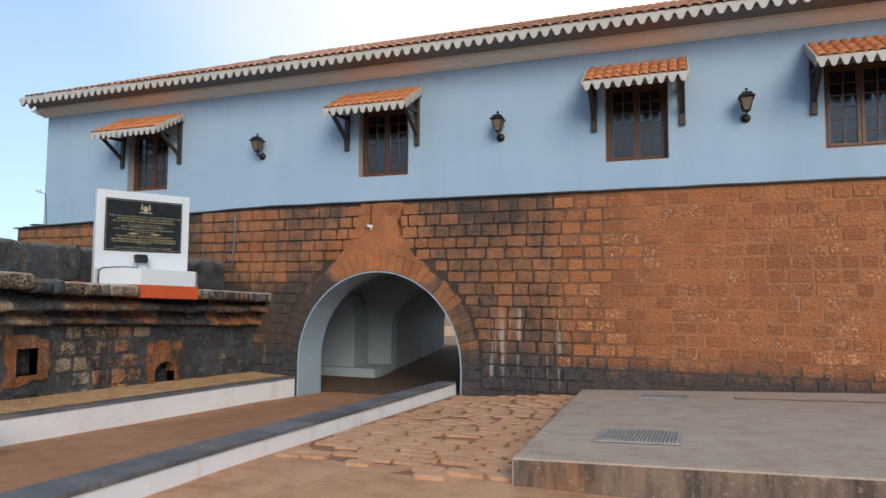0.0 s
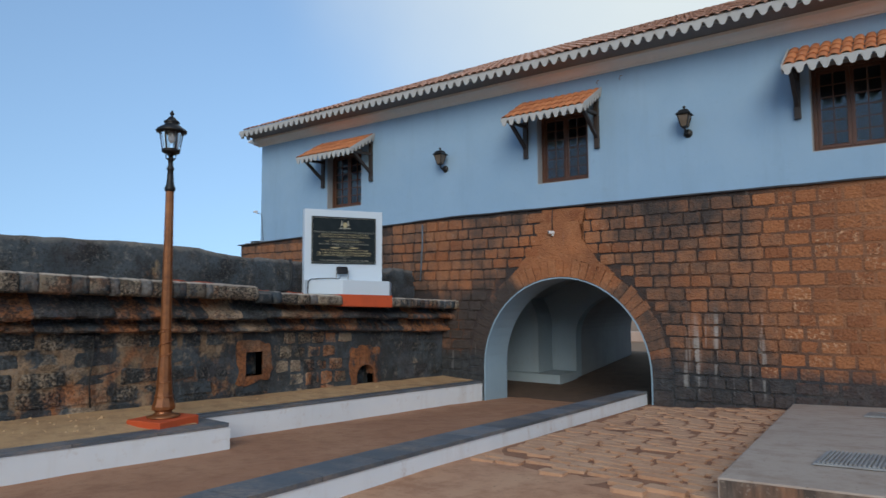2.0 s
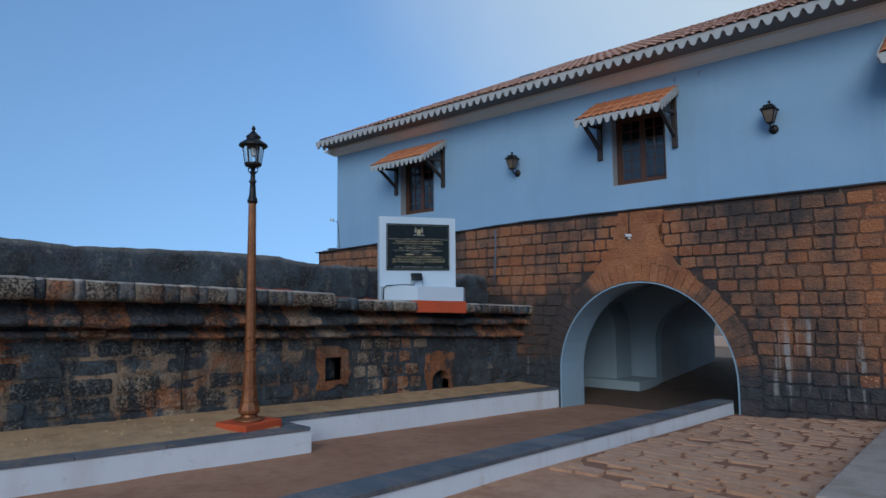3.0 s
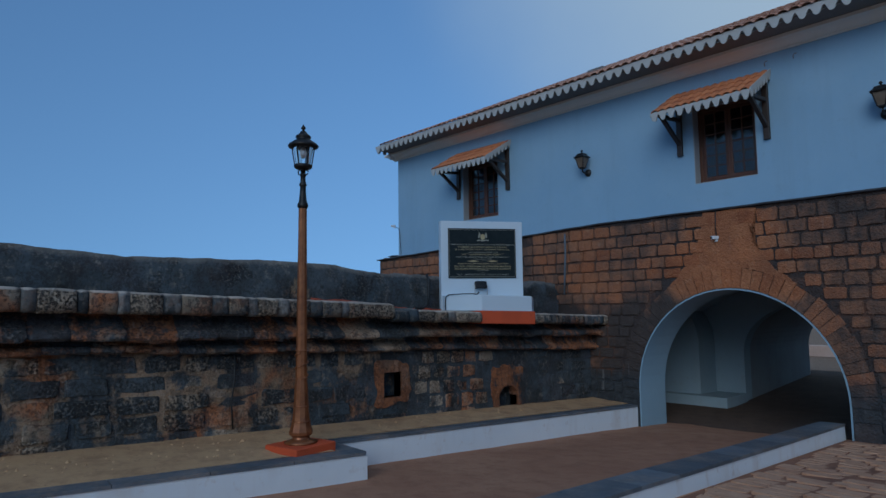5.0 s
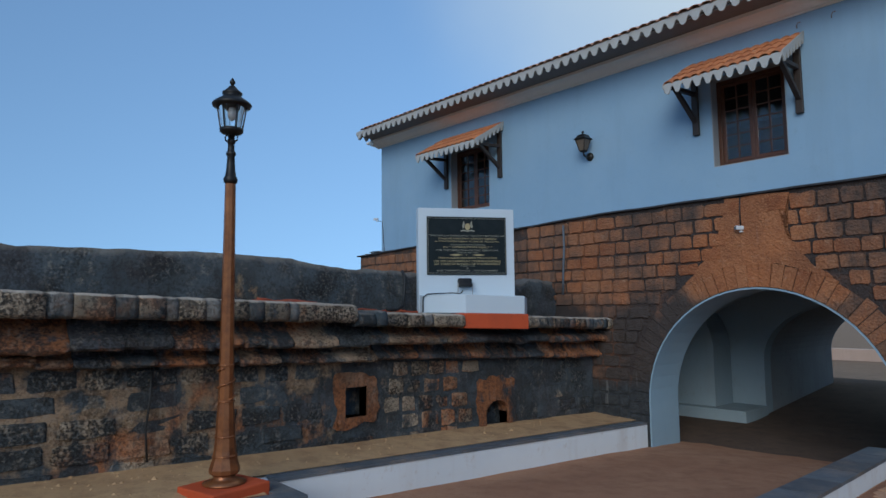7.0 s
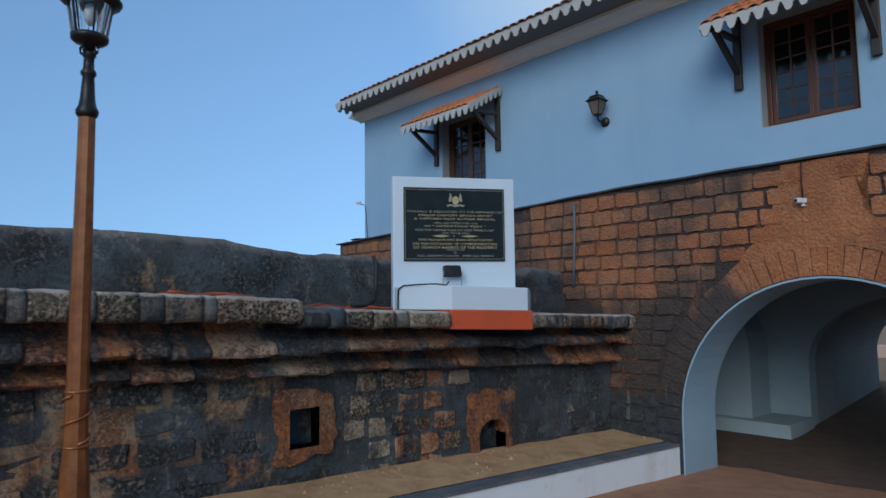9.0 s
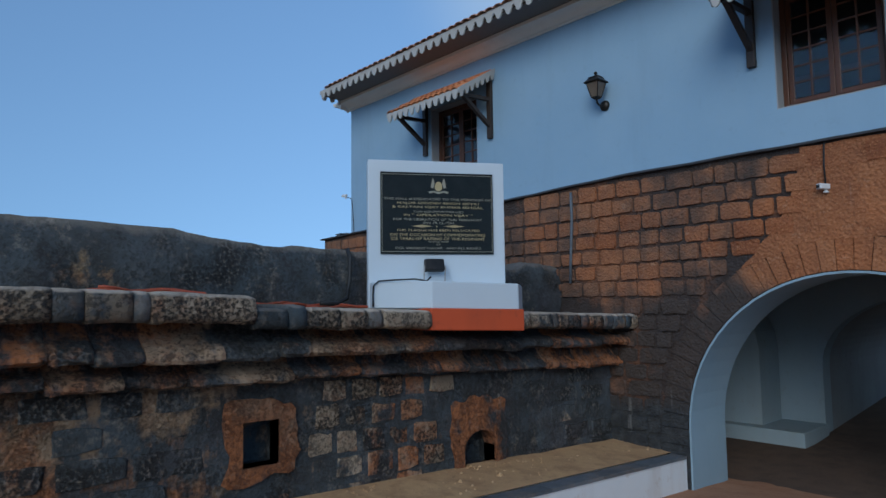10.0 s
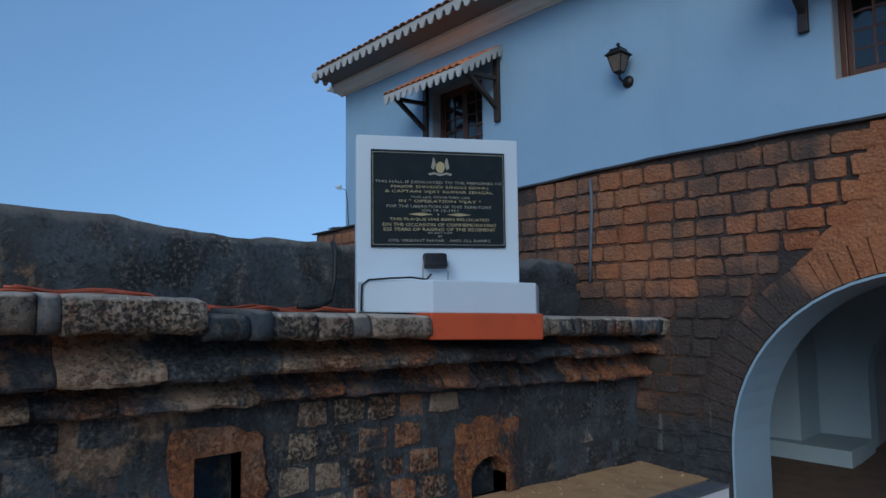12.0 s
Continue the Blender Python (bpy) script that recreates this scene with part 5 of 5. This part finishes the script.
for z, r in ((0.29, 0.098), (0.44, 0.082), (0.715, 0.068), (1.00, 0.062)):
    part("ring", lathe(bmesh.new(), [(r - 0.012, z), (r, z + 0.005), (r, z + 0.014), (r - 0.012, z + 0.02)], seg=16), copper_paint, post, smooth=True)
pts = [(0.066 * math.cos(a * 0.5), 0.066 * math.sin(a * 0.5), 0.74 + a * 0.0105) for a in range(25)]
part("spiral_band", tube(bmesh.new(), pts, 0.008, 6), copper_paint, post, smooth=True)
part("collar", lathe(bmesh.new(), [(0.043, 2.49), (0.055, 2.505), (0.058, 2.53), (0.044, 2.56), (0.038, 2.60), (0.034, 2.66), (0.030, 2.72), (0.040, 2.735), (0.040, 2.75), (0.028, 2.77), (0.026, 2.83), (0.036, 2.84), (0.036, 2.855), (0.022, 2.87)], seg=14), iron_black, lamp, "dark turned collar", smooth=True)
for k in range(4):
    a = math.pi / 4 + k * math.pi / 2
    pts = [(0.022 * math.cos(a), 0.022 * math.sin(a), 2.845), (0.05 * math.cos(a), 0.05 * math.sin(a), 2.86), (0.055 * math.cos(a), 0.055 * math.sin(a), 2.89), (0.035 * math.cos(a), 0.035 * math.sin(a), 2.905)]
    part("scroll", tube(bmesh.new(), pts, 0.007, 6), iron_black, lamp, smooth=True)
gallery = part("gallery", lathe(bmesh.new(), [(0.02, 2.865), (0.03, 2.90), (0.078, 2.915), (0.095, 2.93), (0.097, 2.955), (0.085, 2.96), (0.03, 2.962)], seg=18), iron_black, lamp, smooth=True)
for k in range(6):
    a = k * math.pi / 3
    part("cage_bar", beam(bmesh.new(), (0.088 * math.cos(a), 0.088 * math.sin(a), 2.955), (0.118 * math.cos(a), 0.118 * math.sin(a), 3.145), 0.010, 0.012), iron_black, gallery)
bm = lathe(bmesh.new(), [(0.076, 2.962), (0.106, 3.14)], seg=18)
bmesh.ops.delete(bm, geom=[f for f in bm.faces if len(f.verts) > 4], context="FACES")
part("glass", bm, lamp_glass, gallery, "clear lantern glass", smooth=True)
part("bulb", lathe(bmesh.new(), [(0.012, 3.03), (0.045, 3.05), (0.055, 3.09), (0.04, 3.14)], seg=14), white_plastic, lamp, "white bulb", smooth=True)
canopy = part("canopy", lathe(bmesh.new(), [(0.11, 3.135), (0.155, 3.145), (0.162, 3.16), (0.150, 3.178), (0.12, 3.20), (0.085, 3.222), (0.070, 3.24), (0.082, 3.252), (0.080, 3.268), (0.055, 3.285), (0.035, 3.31), (0.020, 3.325)], seg=22), iron_black, lamp, "domed black canopy", smooth=True)
part("finial", lathe(bmesh.new(), [(0.012, 3.32), (0.012, 3.335), (0.022, 3.345), (0.024, 3.36), (0.012, 3.38), (0.003, 3.395)], seg=12), iron_black, canopy, smooth=True)


# ---------------------------------------------------------------- court details
def grate(x, y, w, d, label):
    g = thing("drain_grate", (x, y, 0), label, "grate", "drain grates")
    g.matrix_world = Matrix.Translation((x * S, y * S, (slab_z(x, y) + 0.004) * S)) @ Matrix.Rotation(-math.atan(0.062), 4, "X") @ Matrix.Rotation(-math.atan(0.045), 4, "Y")
    part("backing", boxed((-w / 2, -d / 2, 0), (w / 2, d / 2, 0.012), 0.003), grate_metal, g)
    n = 22
    for i in range(n):
        a = -w / 2 + 0.02 + (w - 0.04) * (i + 0.5) / n
        part("bar", boxed((a - 0.006, -d / 2 + 0.02, 0.0125), (a + 0.006, d / 2 - 0.02, 0.024)), grate_metal, g)
    return g


grate(-0.37, 5.12, 0.60, 0.62, "galvanised drain cover with raised bars on the concrete platform")
grate(-0.40, 8.75, 0.62, 0.55, "flat dusty drain cover on the concrete platform")
pts = [(0.43 + 0.25 * i, 8.72 - 0.004 * i * i, slab_z(0.43 + 0.25 * i, 8.72 - 0.004 * i * i) + 0.012) for i in range(16)]
cable("iron_rod", [(0.42, 8.8, slab_z(0.42, 8.8) + 0.012)] + pts, 0.010, rod_rust, "thin brown iron rod lying on the concrete platform")

# paving stones that show through the dust near the gate
bm = bmesh.new()
PAVERS = [link_mesh("paving_stone", prism(bmesh.new(), [(x * 0.5 * (1 - 0.06 * ((k + i) % 3)), y * 0.5 * (1 - 0.07 * ((k + 2 * i) % 3))) for k, (x, y) in enumerate(((-1, -0.8), (-0.8, -1), (0.8, -1), (1, -0.8), (1, 0.8), (0.8, 1), (-0.8, 1), (-1, 0.8)))], lambda a, b, d: (a, b, -d), 0.03), paver_mat) for i in range(4)]
ys = steps(4.0, 9.98, 0.17)
rows = []
for y in ys:
    a = lerp(KERB_X, y) + 0.03 + 0.9 * max(0.0, 5.0 - y) * (0.5 + 0.5 * noise.noise((y * 2.1, 0, 5)))
    e = -1.12 - 0.06 * (y - 4) + 0.03
    e = max(a + 0.1, e - 0.8 * max(0.0, 4.8 - y))
    rows.append([bm.verts.new((a + (e - a) * k / 8, y, court_z(a + (e - a) * k / 8, y) - 0.014 + 0.017 * min(1.0, (y - 4.0) / 2.2))) for k in range(9)])
for p, q in zip(rows, rows[1:]):
    for i in range(8):
        bm.faces.new((p[i], p[i + 1], q[i + 1], q[i]))
structure("paving_bed", bm, paver_gap, "damp red earth between the paving stones", "ground", True)
rnd = random.Random(11)
y = 4.0
while y < 9.85:
    d = rnd.uniform(0.13, 0.19)
    x = lerp(KERB_X, y) + 0.06 + rnd.uniform(0, 0.1)
    while x < -1.15 - 0.06 * (y - 4):
        w = rnd.uniform(0.22, 0.38)
        if rnd.random() < lerp([(4.0, 0.45), (4.8, 0.95), (9.8, 0.97)], y):
            ob = new("paving_stone", rnd.choice(PAVERS))
            ob.parent = court
            zc = court_z(x + w / 2, y) + 0.0115 + rnd.uniform(-0.003, 0.003)
            ob.matrix_basis = Matrix.Translation(Vector((x + w / 2, y, zc)) * S) @ Matrix.Rotation(-math.atan(0.054), 4, "X") @ Matrix.Rotation(rnd.uniform(-0.04, 0.04), 4, "Z") @ Matrix.Diagonal((w - 0.02, d - 0.02, 1, 1))
        x += w + 0.012
    y += d + 0.008

# ---------------------------------------------------------------- stones of the walls
rnd = random.Random(21)
F_STONES = [stone_mesh("block", stone_facade, 30 + i, 0.055, 0.10, 0.945) for i in range(8)]
F_TIGHT = [stone_mesh("block", stone_pored, 60 + i, 0.030, 0.05, 0.96, 0.6) for i in range(5)]
JAMB = [stone_mesh("block", stone_facade, 70 + i, 0.012, 0.02, 0.985, 0.3) for i in range(4)]
far_pored = []
far = []


def arch_edge(z, grow):
    """Half width of the arch ring at height z."""
    if z < ARCH_SPRING:
        return ARCH_HALF + grow
    k = (z - ARCH_SPRING) / (ARCH_RISE + grow)
    return (ARCH_HALF + grow) * math.sqrt(1 - k * k) if k < 1 else 0.0


def fill(z, h, a, b, near):
    u = a
    while u < b - 0.05:
        w = rnd.uniform(0.22, 0.34)
        if b - (u + w) < 0.15:
            w = b - u
        tight = rnd.random() < lerp([(-9.0, 0.0), (-2.3, 0.0), (-1.6, 1.0), (9.0, 1.0)], u)
        gap = rnd.uniform(0.028, 0.045) if tight else rnd.uniform(0.010, 0.038)
        me = rnd.choice(F_TIGHT if tight else F_STONES)
        dims = (w - gap, (0.042 if tight else 0.056) + rnd.uniform(-0.006, 0.008), h - (rnd.uniform(0.026, 0.040) if tight else rnd.uniform(0.010, 0.034)))
        at = (u + w / 2, 0.058, z + h / 2)
        if near and u < -2.6:
            lay("block", me, wall_gate, at, dims)
        else:
            (far_pored if tight else far).append((me, at, dims, 0.0))
        u += w


z = -0.05
while z < 3.40:
    h = rnd.uniform(0.176, 0.206)
    limit = 3.40
    if z + h > limit:
        h = limit - z
    if h < 0.06:
        break
    zm = z + h / 2
    ring = max(arch_edge(z, 0.33), arch_edge(z + h, 0.33))
    left0 = -7.75 if zm < 2.0 else -13.88
    stop = 6.5
    if ring > 0:
        fill(z, h, left0 if zm < 2.0 else -8.9, ARCH_U - ring, True)
        fill(z, h, ARCH_U + ring, stop, True)
    else:
        fill(z, h, -8.9, stop, True)
    if zm > 2.3:
        if z + h < lerp(LEDGE, -13.5) - 0.01:
            fill(z, h, -13.88, -8.9, False)
    z += h
join_stones("blocks", far, stone_facade, wall_gate)
join_stones("blocks", far_pored, stone_pored, wall_gate)

# smooth orange skim that runs from the crown of the arch up to the ledge
edge = [(-6.05, 2.30), (-5.86, 2.50), (-5.68, 2.72), (-5.56, 2.95), (-5.47, 3.15), (-5.45, 3.40), (-4.66, 3.40), (-4.76, 3.10), (-4.72, 2.90), (-4.58, 2.64), (-4.40, 2.44), (-4.22, 2.32)]
edge += [(ARCH_U + 1.85 * math.cos(a), ARCH_SPRING + 1.90 * math.sin(a)) for a in steps(radians(61), radians(119), 0.06)]
line = []
for (a, b), (a2, b2) in zip(edge, edge[1:] + edge[:1]):
    for q in range(4):
        u, z = a + (a2 - a) * q / 4, b + (b2 - b) * q / 4
        line.append((u + 0.05 * noise.noise((u * 5, z * 5, 1)) + 0.02 * noise.noise((u * 17, z * 17, 2)), min(3.41, z + 0.03 * noise.noise((u * 5, z * 5, 7)))))
bm = prism(bmesh.new(), line, lambda a, b, d: (a, 0.0005 + d, b), 0.03)
bmesh.ops.triangulate(bm, faces=[f for f in bm.faces if len(f.verts) > 4])
structure("plaster_patch", bm, skim_facade, "smooth orange plaster skim above the arch crown", "plaster", m=FACADE)

# wedge stones round the arch
n = 37
for i in range(n):
    a0, a1 = math.pi * i / n, math.pi * (i + 1) / n
    am = (a0 + a1) / 2
    bm = bmesh.new()
    g = 0.001 + 0.003 * rnd.random()
    quad = []
    grow = 0.31 + rnd.uniform(-0.02, 0.02)
    for a, e in ((a0 + g, 0.012), (a0 + g, grow), (a1 - g, grow), (a1 - g, 0.012)):
        quad.append((ARCH_U + (ARCH_HALF + e) * math.cos(a), ARCH_SPRING + (ARCH_RISE + e) * math.sin(a)))
    prism(bm, quad, lambda p, q, d: (p, 0.003 + rnd.uniform(-0.003, 0.003) + d, q), 0.05)
    part("wedge_stone", bm, stone_facade, wall_gate)
# jamb stones below the spring line
for sg in (-1, 1):
    z = -0.1
    while z < ARCH_SPRING - 0.02:
        h = min(0.27, ARCH_SPRING - z)
        u0 = ARCH_U + sg * (ARCH_HALF + 0.012)
        u1 = ARCH_U + sg * (ARCH_HALF + 0.32)
        lay("block", rnd.choice(JAMB), wall_gate, ((u0 + u1) / 2, 0.058, z + h / 2), (abs(u1 - u0), 0.05, h - 0.014))
        z += h

# parapet wall: courses of blocks, then two corbelled bands and the coping
P_STONES = [stone_mesh("block", stone_wall, 90 + i, 0.09, 0.08, 0.93) for i in range(7)]
QUARTER = math.pi / 2


def clear_of(y0, y1, z0, z1):
    for a, b, c, d in ((HOLE_A[0] - 0.19, HOLE_A[1] + 0.18, HOLE_A[2] - 0.16, HOLE_A[3] + 0.24), (HOLE_B[0] - 0.19, HOLE_B[1] + 0.18, HOLE_B[2] - 0.2, HOLE_B[3] + 0.36)):
        if y0 < b and y1 > a and z0 < d and z1 > c:
            return False
    return True


for course in range(6):
    y = -1.0 + rnd.uniform(0, 0.3)
    while y < 9.9:
        between = 5.8 < y < 7.4
        w = rnd.uniform(0.24, 0.36) if between else rnd.uniform(0.34, 0.54)
        drop = -0.036 * (y - 5)
        z0 = 0.40 + course * 0.205 + drop
        h = 0.205
        if z0 + h > low_low(y) + 0.05:
            h = low_low(y) + 0.05 - z0
        if h > 0.08 and z0 + h > bank_z(y) and clear_of(y, y + w, z0, z0 + h) and y + w < 9.95:
            proud = 0.032 + rnd.uniform(-0.014, 0.012)
            lay("block", rnd.choice(P_STONES), wall_parapet, (-7.652, y + w / 2, z0 + h / 2), (w - rnd.uniform(0.035, 0.075), proud, h - rnd.uniform(0.03, 0.06)), QUARTER)
        y += w


def corbel_stone(y0, y1, seed, upper):
    """One worn stone of a corbel course, hollow above and with a ragged lip below."""
    bm = bmesh.new()
    rows = []
    own = random.Random(seed)
    out, lift = own.uniform(-0.022, 0.022), own.uniform(-0.016, 0.016)
    for y in steps(y0, y1, 0.035):
        end = 0.016 if min(y - y0, y1 - y) < 0.02 else 0.0

        def wob(k, a=0.012):
            return a * noise.noise((y * 6.0, k * 3.7, seed * 0.61)) + 0.8 * a * noise.noise((y * 19.0, k * 3.7, 4.0))
        o = out - end
        if upper:
            top, lip = cap_low(y) + 0.02, mid_low(y) + lift + end * 0.6
            ring = [(-7.74, top), (-7.60, top), (-7.56 + wob(1), top - 0.06), (-7.49 + o + wob(2), (top + lip) / 2 + 0.01), (-7.385 + o + wob(3), lip + 0.085 + wob(4)), (-7.345 + o + wob(5), lip + 0.05), (-7.335 + o + wob(6), lip + 0.018 + wob(7)), (-7.355 + o + wob(8), lip - 0.004 + wob(9, 0.016)), (-7.44 + o, lip - 0.012), (-7.74, lip - 0.006)]
        else:
            top, lip = mid_low(y) + 0.004, low_low(y) + lift + end * 0.6
            ring = [(-7.74, top), (-7.62, top), (-7.60 + wob(1), top - 0.05), (-7.565 + o + wob(2), (top + lip) / 2 + 0.01), (-7.50 + o + wob(3), lip + 0.065 + wob(4)), (-7.47 + o + wob(5), lip + 0.04), (-7.462 + o + wob(6), lip + 0.014 + wob(7)), (-7.48 + o + wob(8), lip - 0.004 + wob(9, 0.016)), (-7.56 + o, lip - 0.012), (-7.74, lip - 0.006)]
        rows.append([bm.verts.new((x, y, z)) for x, z in ring])
    for p, q in zip(rows, rows[1:]):
        for i in range(len(p)):
            j = (i + 1) % len(p)
            bm.faces.new((p[i], p[j], q[j], q[i]))
    bm.faces.new(rows[0])
    bm.faces.new(rows[-1])
    part("corbel_stone", bm, corbel_mat, wall_parapet)


for upper in (True, False):
    y, seed = -6.0, 400 if upper else 600
    while y < 9.9:
        w = min(rnd.uniform(0.22, 0.52), 9.96 - y)
        if w < 0.08:
            break
        corbel_stone(y + 0.002, y + w - 0.002, seed, upper)
        seed += 1
        y += w


def coping_stone(y0, y1, seed, joint=False, low=0.0, mat=None):
    """One worn coping stone across the wall top, its front edge rounded off."""
    bm = bmesh.new()
    rows = []
    out = random.Random(seed).uniform(-0.006, 0.006)
    for y in steps(y0, y1, 0.05):
        end = 0.005 if min(y - y0, y1 - y) < 0.02 else 0.0
        lo, hi = cap_low(y), cap_top(y) - low

        def wob(k, a=0.016):
            return a * noise.noise((y * 5.0, k * 2.9, seed * 0.37)) + 0.5 * a * noise.noise((y * 17.0, k * 2.9, 8.0))
        f = -7.245 + out - end - (0.005 if joint else 0.0) - 1.2 * low
        ring = [(-7.9, lo + 0.02), (-7.52, lo + 0.005), (f - 0.05 + wob(1), lo + wob(2)), (f + wob(3), lo + 0.03 + wob(4, 0.008)), (f + wob(5), (lo + hi) / 2), (f - 0.006 + wob(6), hi - 0.035 - end), (f - 0.035 + wob(7), hi - 0.008 - end), (f - 0.09, hi + wob(8, 0.008) - end), (-7.6, hi + wob(9, 0.012) - end * 0.6), (-7.9, hi + 0.004)]
        rows.append([bm.verts.new((x, y, z)) for x, z in ring])
    for p, q in zip(rows, rows[1:]):
        for i in range(len(p)):
            j = (i + 1) % len(p)
            bm.faces.new((p[i], p[j], q[j], q[i]))
    bm.faces.new(rows[0])
    bm.faces.new(rows[-1])
    part("cement_joint" if joint else "coping_stone", bm, mat or (cap_joint if joint else stone_cap), wall_parapet, smooth=True)


y, count = -3.0, 0
while y < 9.9:
    w = rnd.uniform(0.10, 0.20) if count % 2 else rnd.uniform(0.20, 0.34)
    if 4.85 < y + w < 5.45:
        w = 5.26 - y
    if 5.25 < y < 5.5:
        coping_stone(5.262, 5.5, 77, low=0.012, mat=cap_dark)
        coping_stone(5.505, 5.62, 78, low=-0.02, mat=cap_dark)
        y, w = 5.625, 0.3
    if 6.45 < y + w and y < 6.80:
        w = 6.80 - y
    if 6.79 < y < 7.6:
        y, w = 7.68, 0.35
    w = min(w, 9.95 - y)
    if w < 0.1:
        break
    coping_stone(y + 0.003, y + w - 0.003, count, count % 2 == 1 and w < 0.25)
    count += 1
    y += w


# loose grit and pebbles on the sandy strip
rnd = random.Random(77)
vs, fs = [], []
for _ in range(420):
    y = rnd.uniform(0.5, 9.8)
    x = -7.60 + rnd.random() ** 1.6 * (0.62 if y > 3.9 else 1.0)
    r = rnd.uniform(0.006, 0.016) * (1.8 if rnd.random() < 0.08 else 1.0)
    f = (x + 7.66) / (0.76 if y > 3.8 else 1.38)
    z = (bank_z(y) + 0.02) * (1 - f) + lerp([(-12, 0.98), (4.0, 0.535), (9.9, 0.338)], y) * f + 0.008
    k = len(vs)
    for a in range(5):
        t = 6.283 * a / 5 + rnd.uniform(-0.3, 0.3)
        vs.append(((x + r * math.cos(t)) * S, (y + 1.3 * r * math.sin(t)) * S, (z - 0.004) * S))
    vs.append((x * S, y * S, (z + r * rnd.uniform(0.5, 0.9)) * S))
    fs += [(k + a, k + (a + 1) % 5, k + 5) for a in range(5)]
me = bpy.data.meshes.new("pebbles")
me.from_pydata(vs, [], fs)
me.materials.append(sand_mat)
tagged(new("pebbles", me), "loose grit and pebbles on the sandy strip", "pebbles", kind="stuff")


# ---------------------------------------------------------------- trees across the court, which the window panes mirror
def tree(x, y, h, seed):
    rnd = random.Random(seed)
    tr = thing("tree", (x, y, -0.9), "leafy green tree with a grey trunk across the court", "tree", "trees across the court")
    bm = bmesh.new()
    lathe(bm, [(0.28, 0.0), (0.22, 0.12 * h), (0.17, 0.32 * h), (0.10, 0.55 * h), (0.03, 0.8 * h)], seg=9)
    tips = []
    for k in range(9):
        a, z = rnd.uniform(0, 6.28), h * rnd.uniform(0.28, 0.55)
        ln = h * rnd.uniform(0.18, 0.36)
        p = [Vector((0, 0, z)), Vector((0.5 * ln * math.cos(a), 0.5 * ln * math.sin(a), z + 0.32 * ln)), Vector((ln * math.cos(a), ln * math.sin(a), z + 0.75 * ln))]
        tube(bm, p, 0.05, 5)
        tips += p[1:]
    tips.append(Vector((0, 0, 0.8 * h)))
    part("trunk", bm, bark, tr, smooth=True)
    vs, fs = [], []
    for tip in tips:
        for _ in range(9):
            c = tip + Vector((rnd.gauss(0, 0.11 * h), rnd.gauss(0, 0.11 * h), rnd.gauss(0.04 * h, 0.08 * h)))
            for _ in range(14):
                q = c + Vector((rnd.gauss(0, 0.28), rnd.gauss(0, 0.28), rnd.gauss(0, 0.22)))
                d1 = Vector((rnd.uniform(-1, 1), rnd.uniform(-1, 1), rnd.uniform(-0.6, 0.6))).normalized() * rnd.uniform(0.12, 0.22)
                d2 = d1.cross(Vector((rnd.uniform(-1, 1), rnd.uniform(-1, 1), 1))).normalized() * 0.07
                k = len(vs)
                vs += [tuple((q - d1) * S), tuple((q + d2) * S), tuple((q + d1) * S), tuple((q - d2) * S)]
                fs.append((k, k + 1, k + 2, k + 3))
    me = bpy.data.meshes.new("crown")
    me.from_pydata(vs, [], fs)
    me.materials.append(leaf_green)
    ob = new("crown", me)
    ob.parent = tr
    tagged(ob, "crown of small green leaves", kind="stuff")


for i, (x, y, h) in enumerate(((-19, -21, 9.5), (-12, -25, 11), (-4.5, -23, 10), (3, -26, 11.5), (10, -22, 9.5), (17, -24, 10.5))):
    tree(x, y, h, 200 + i)
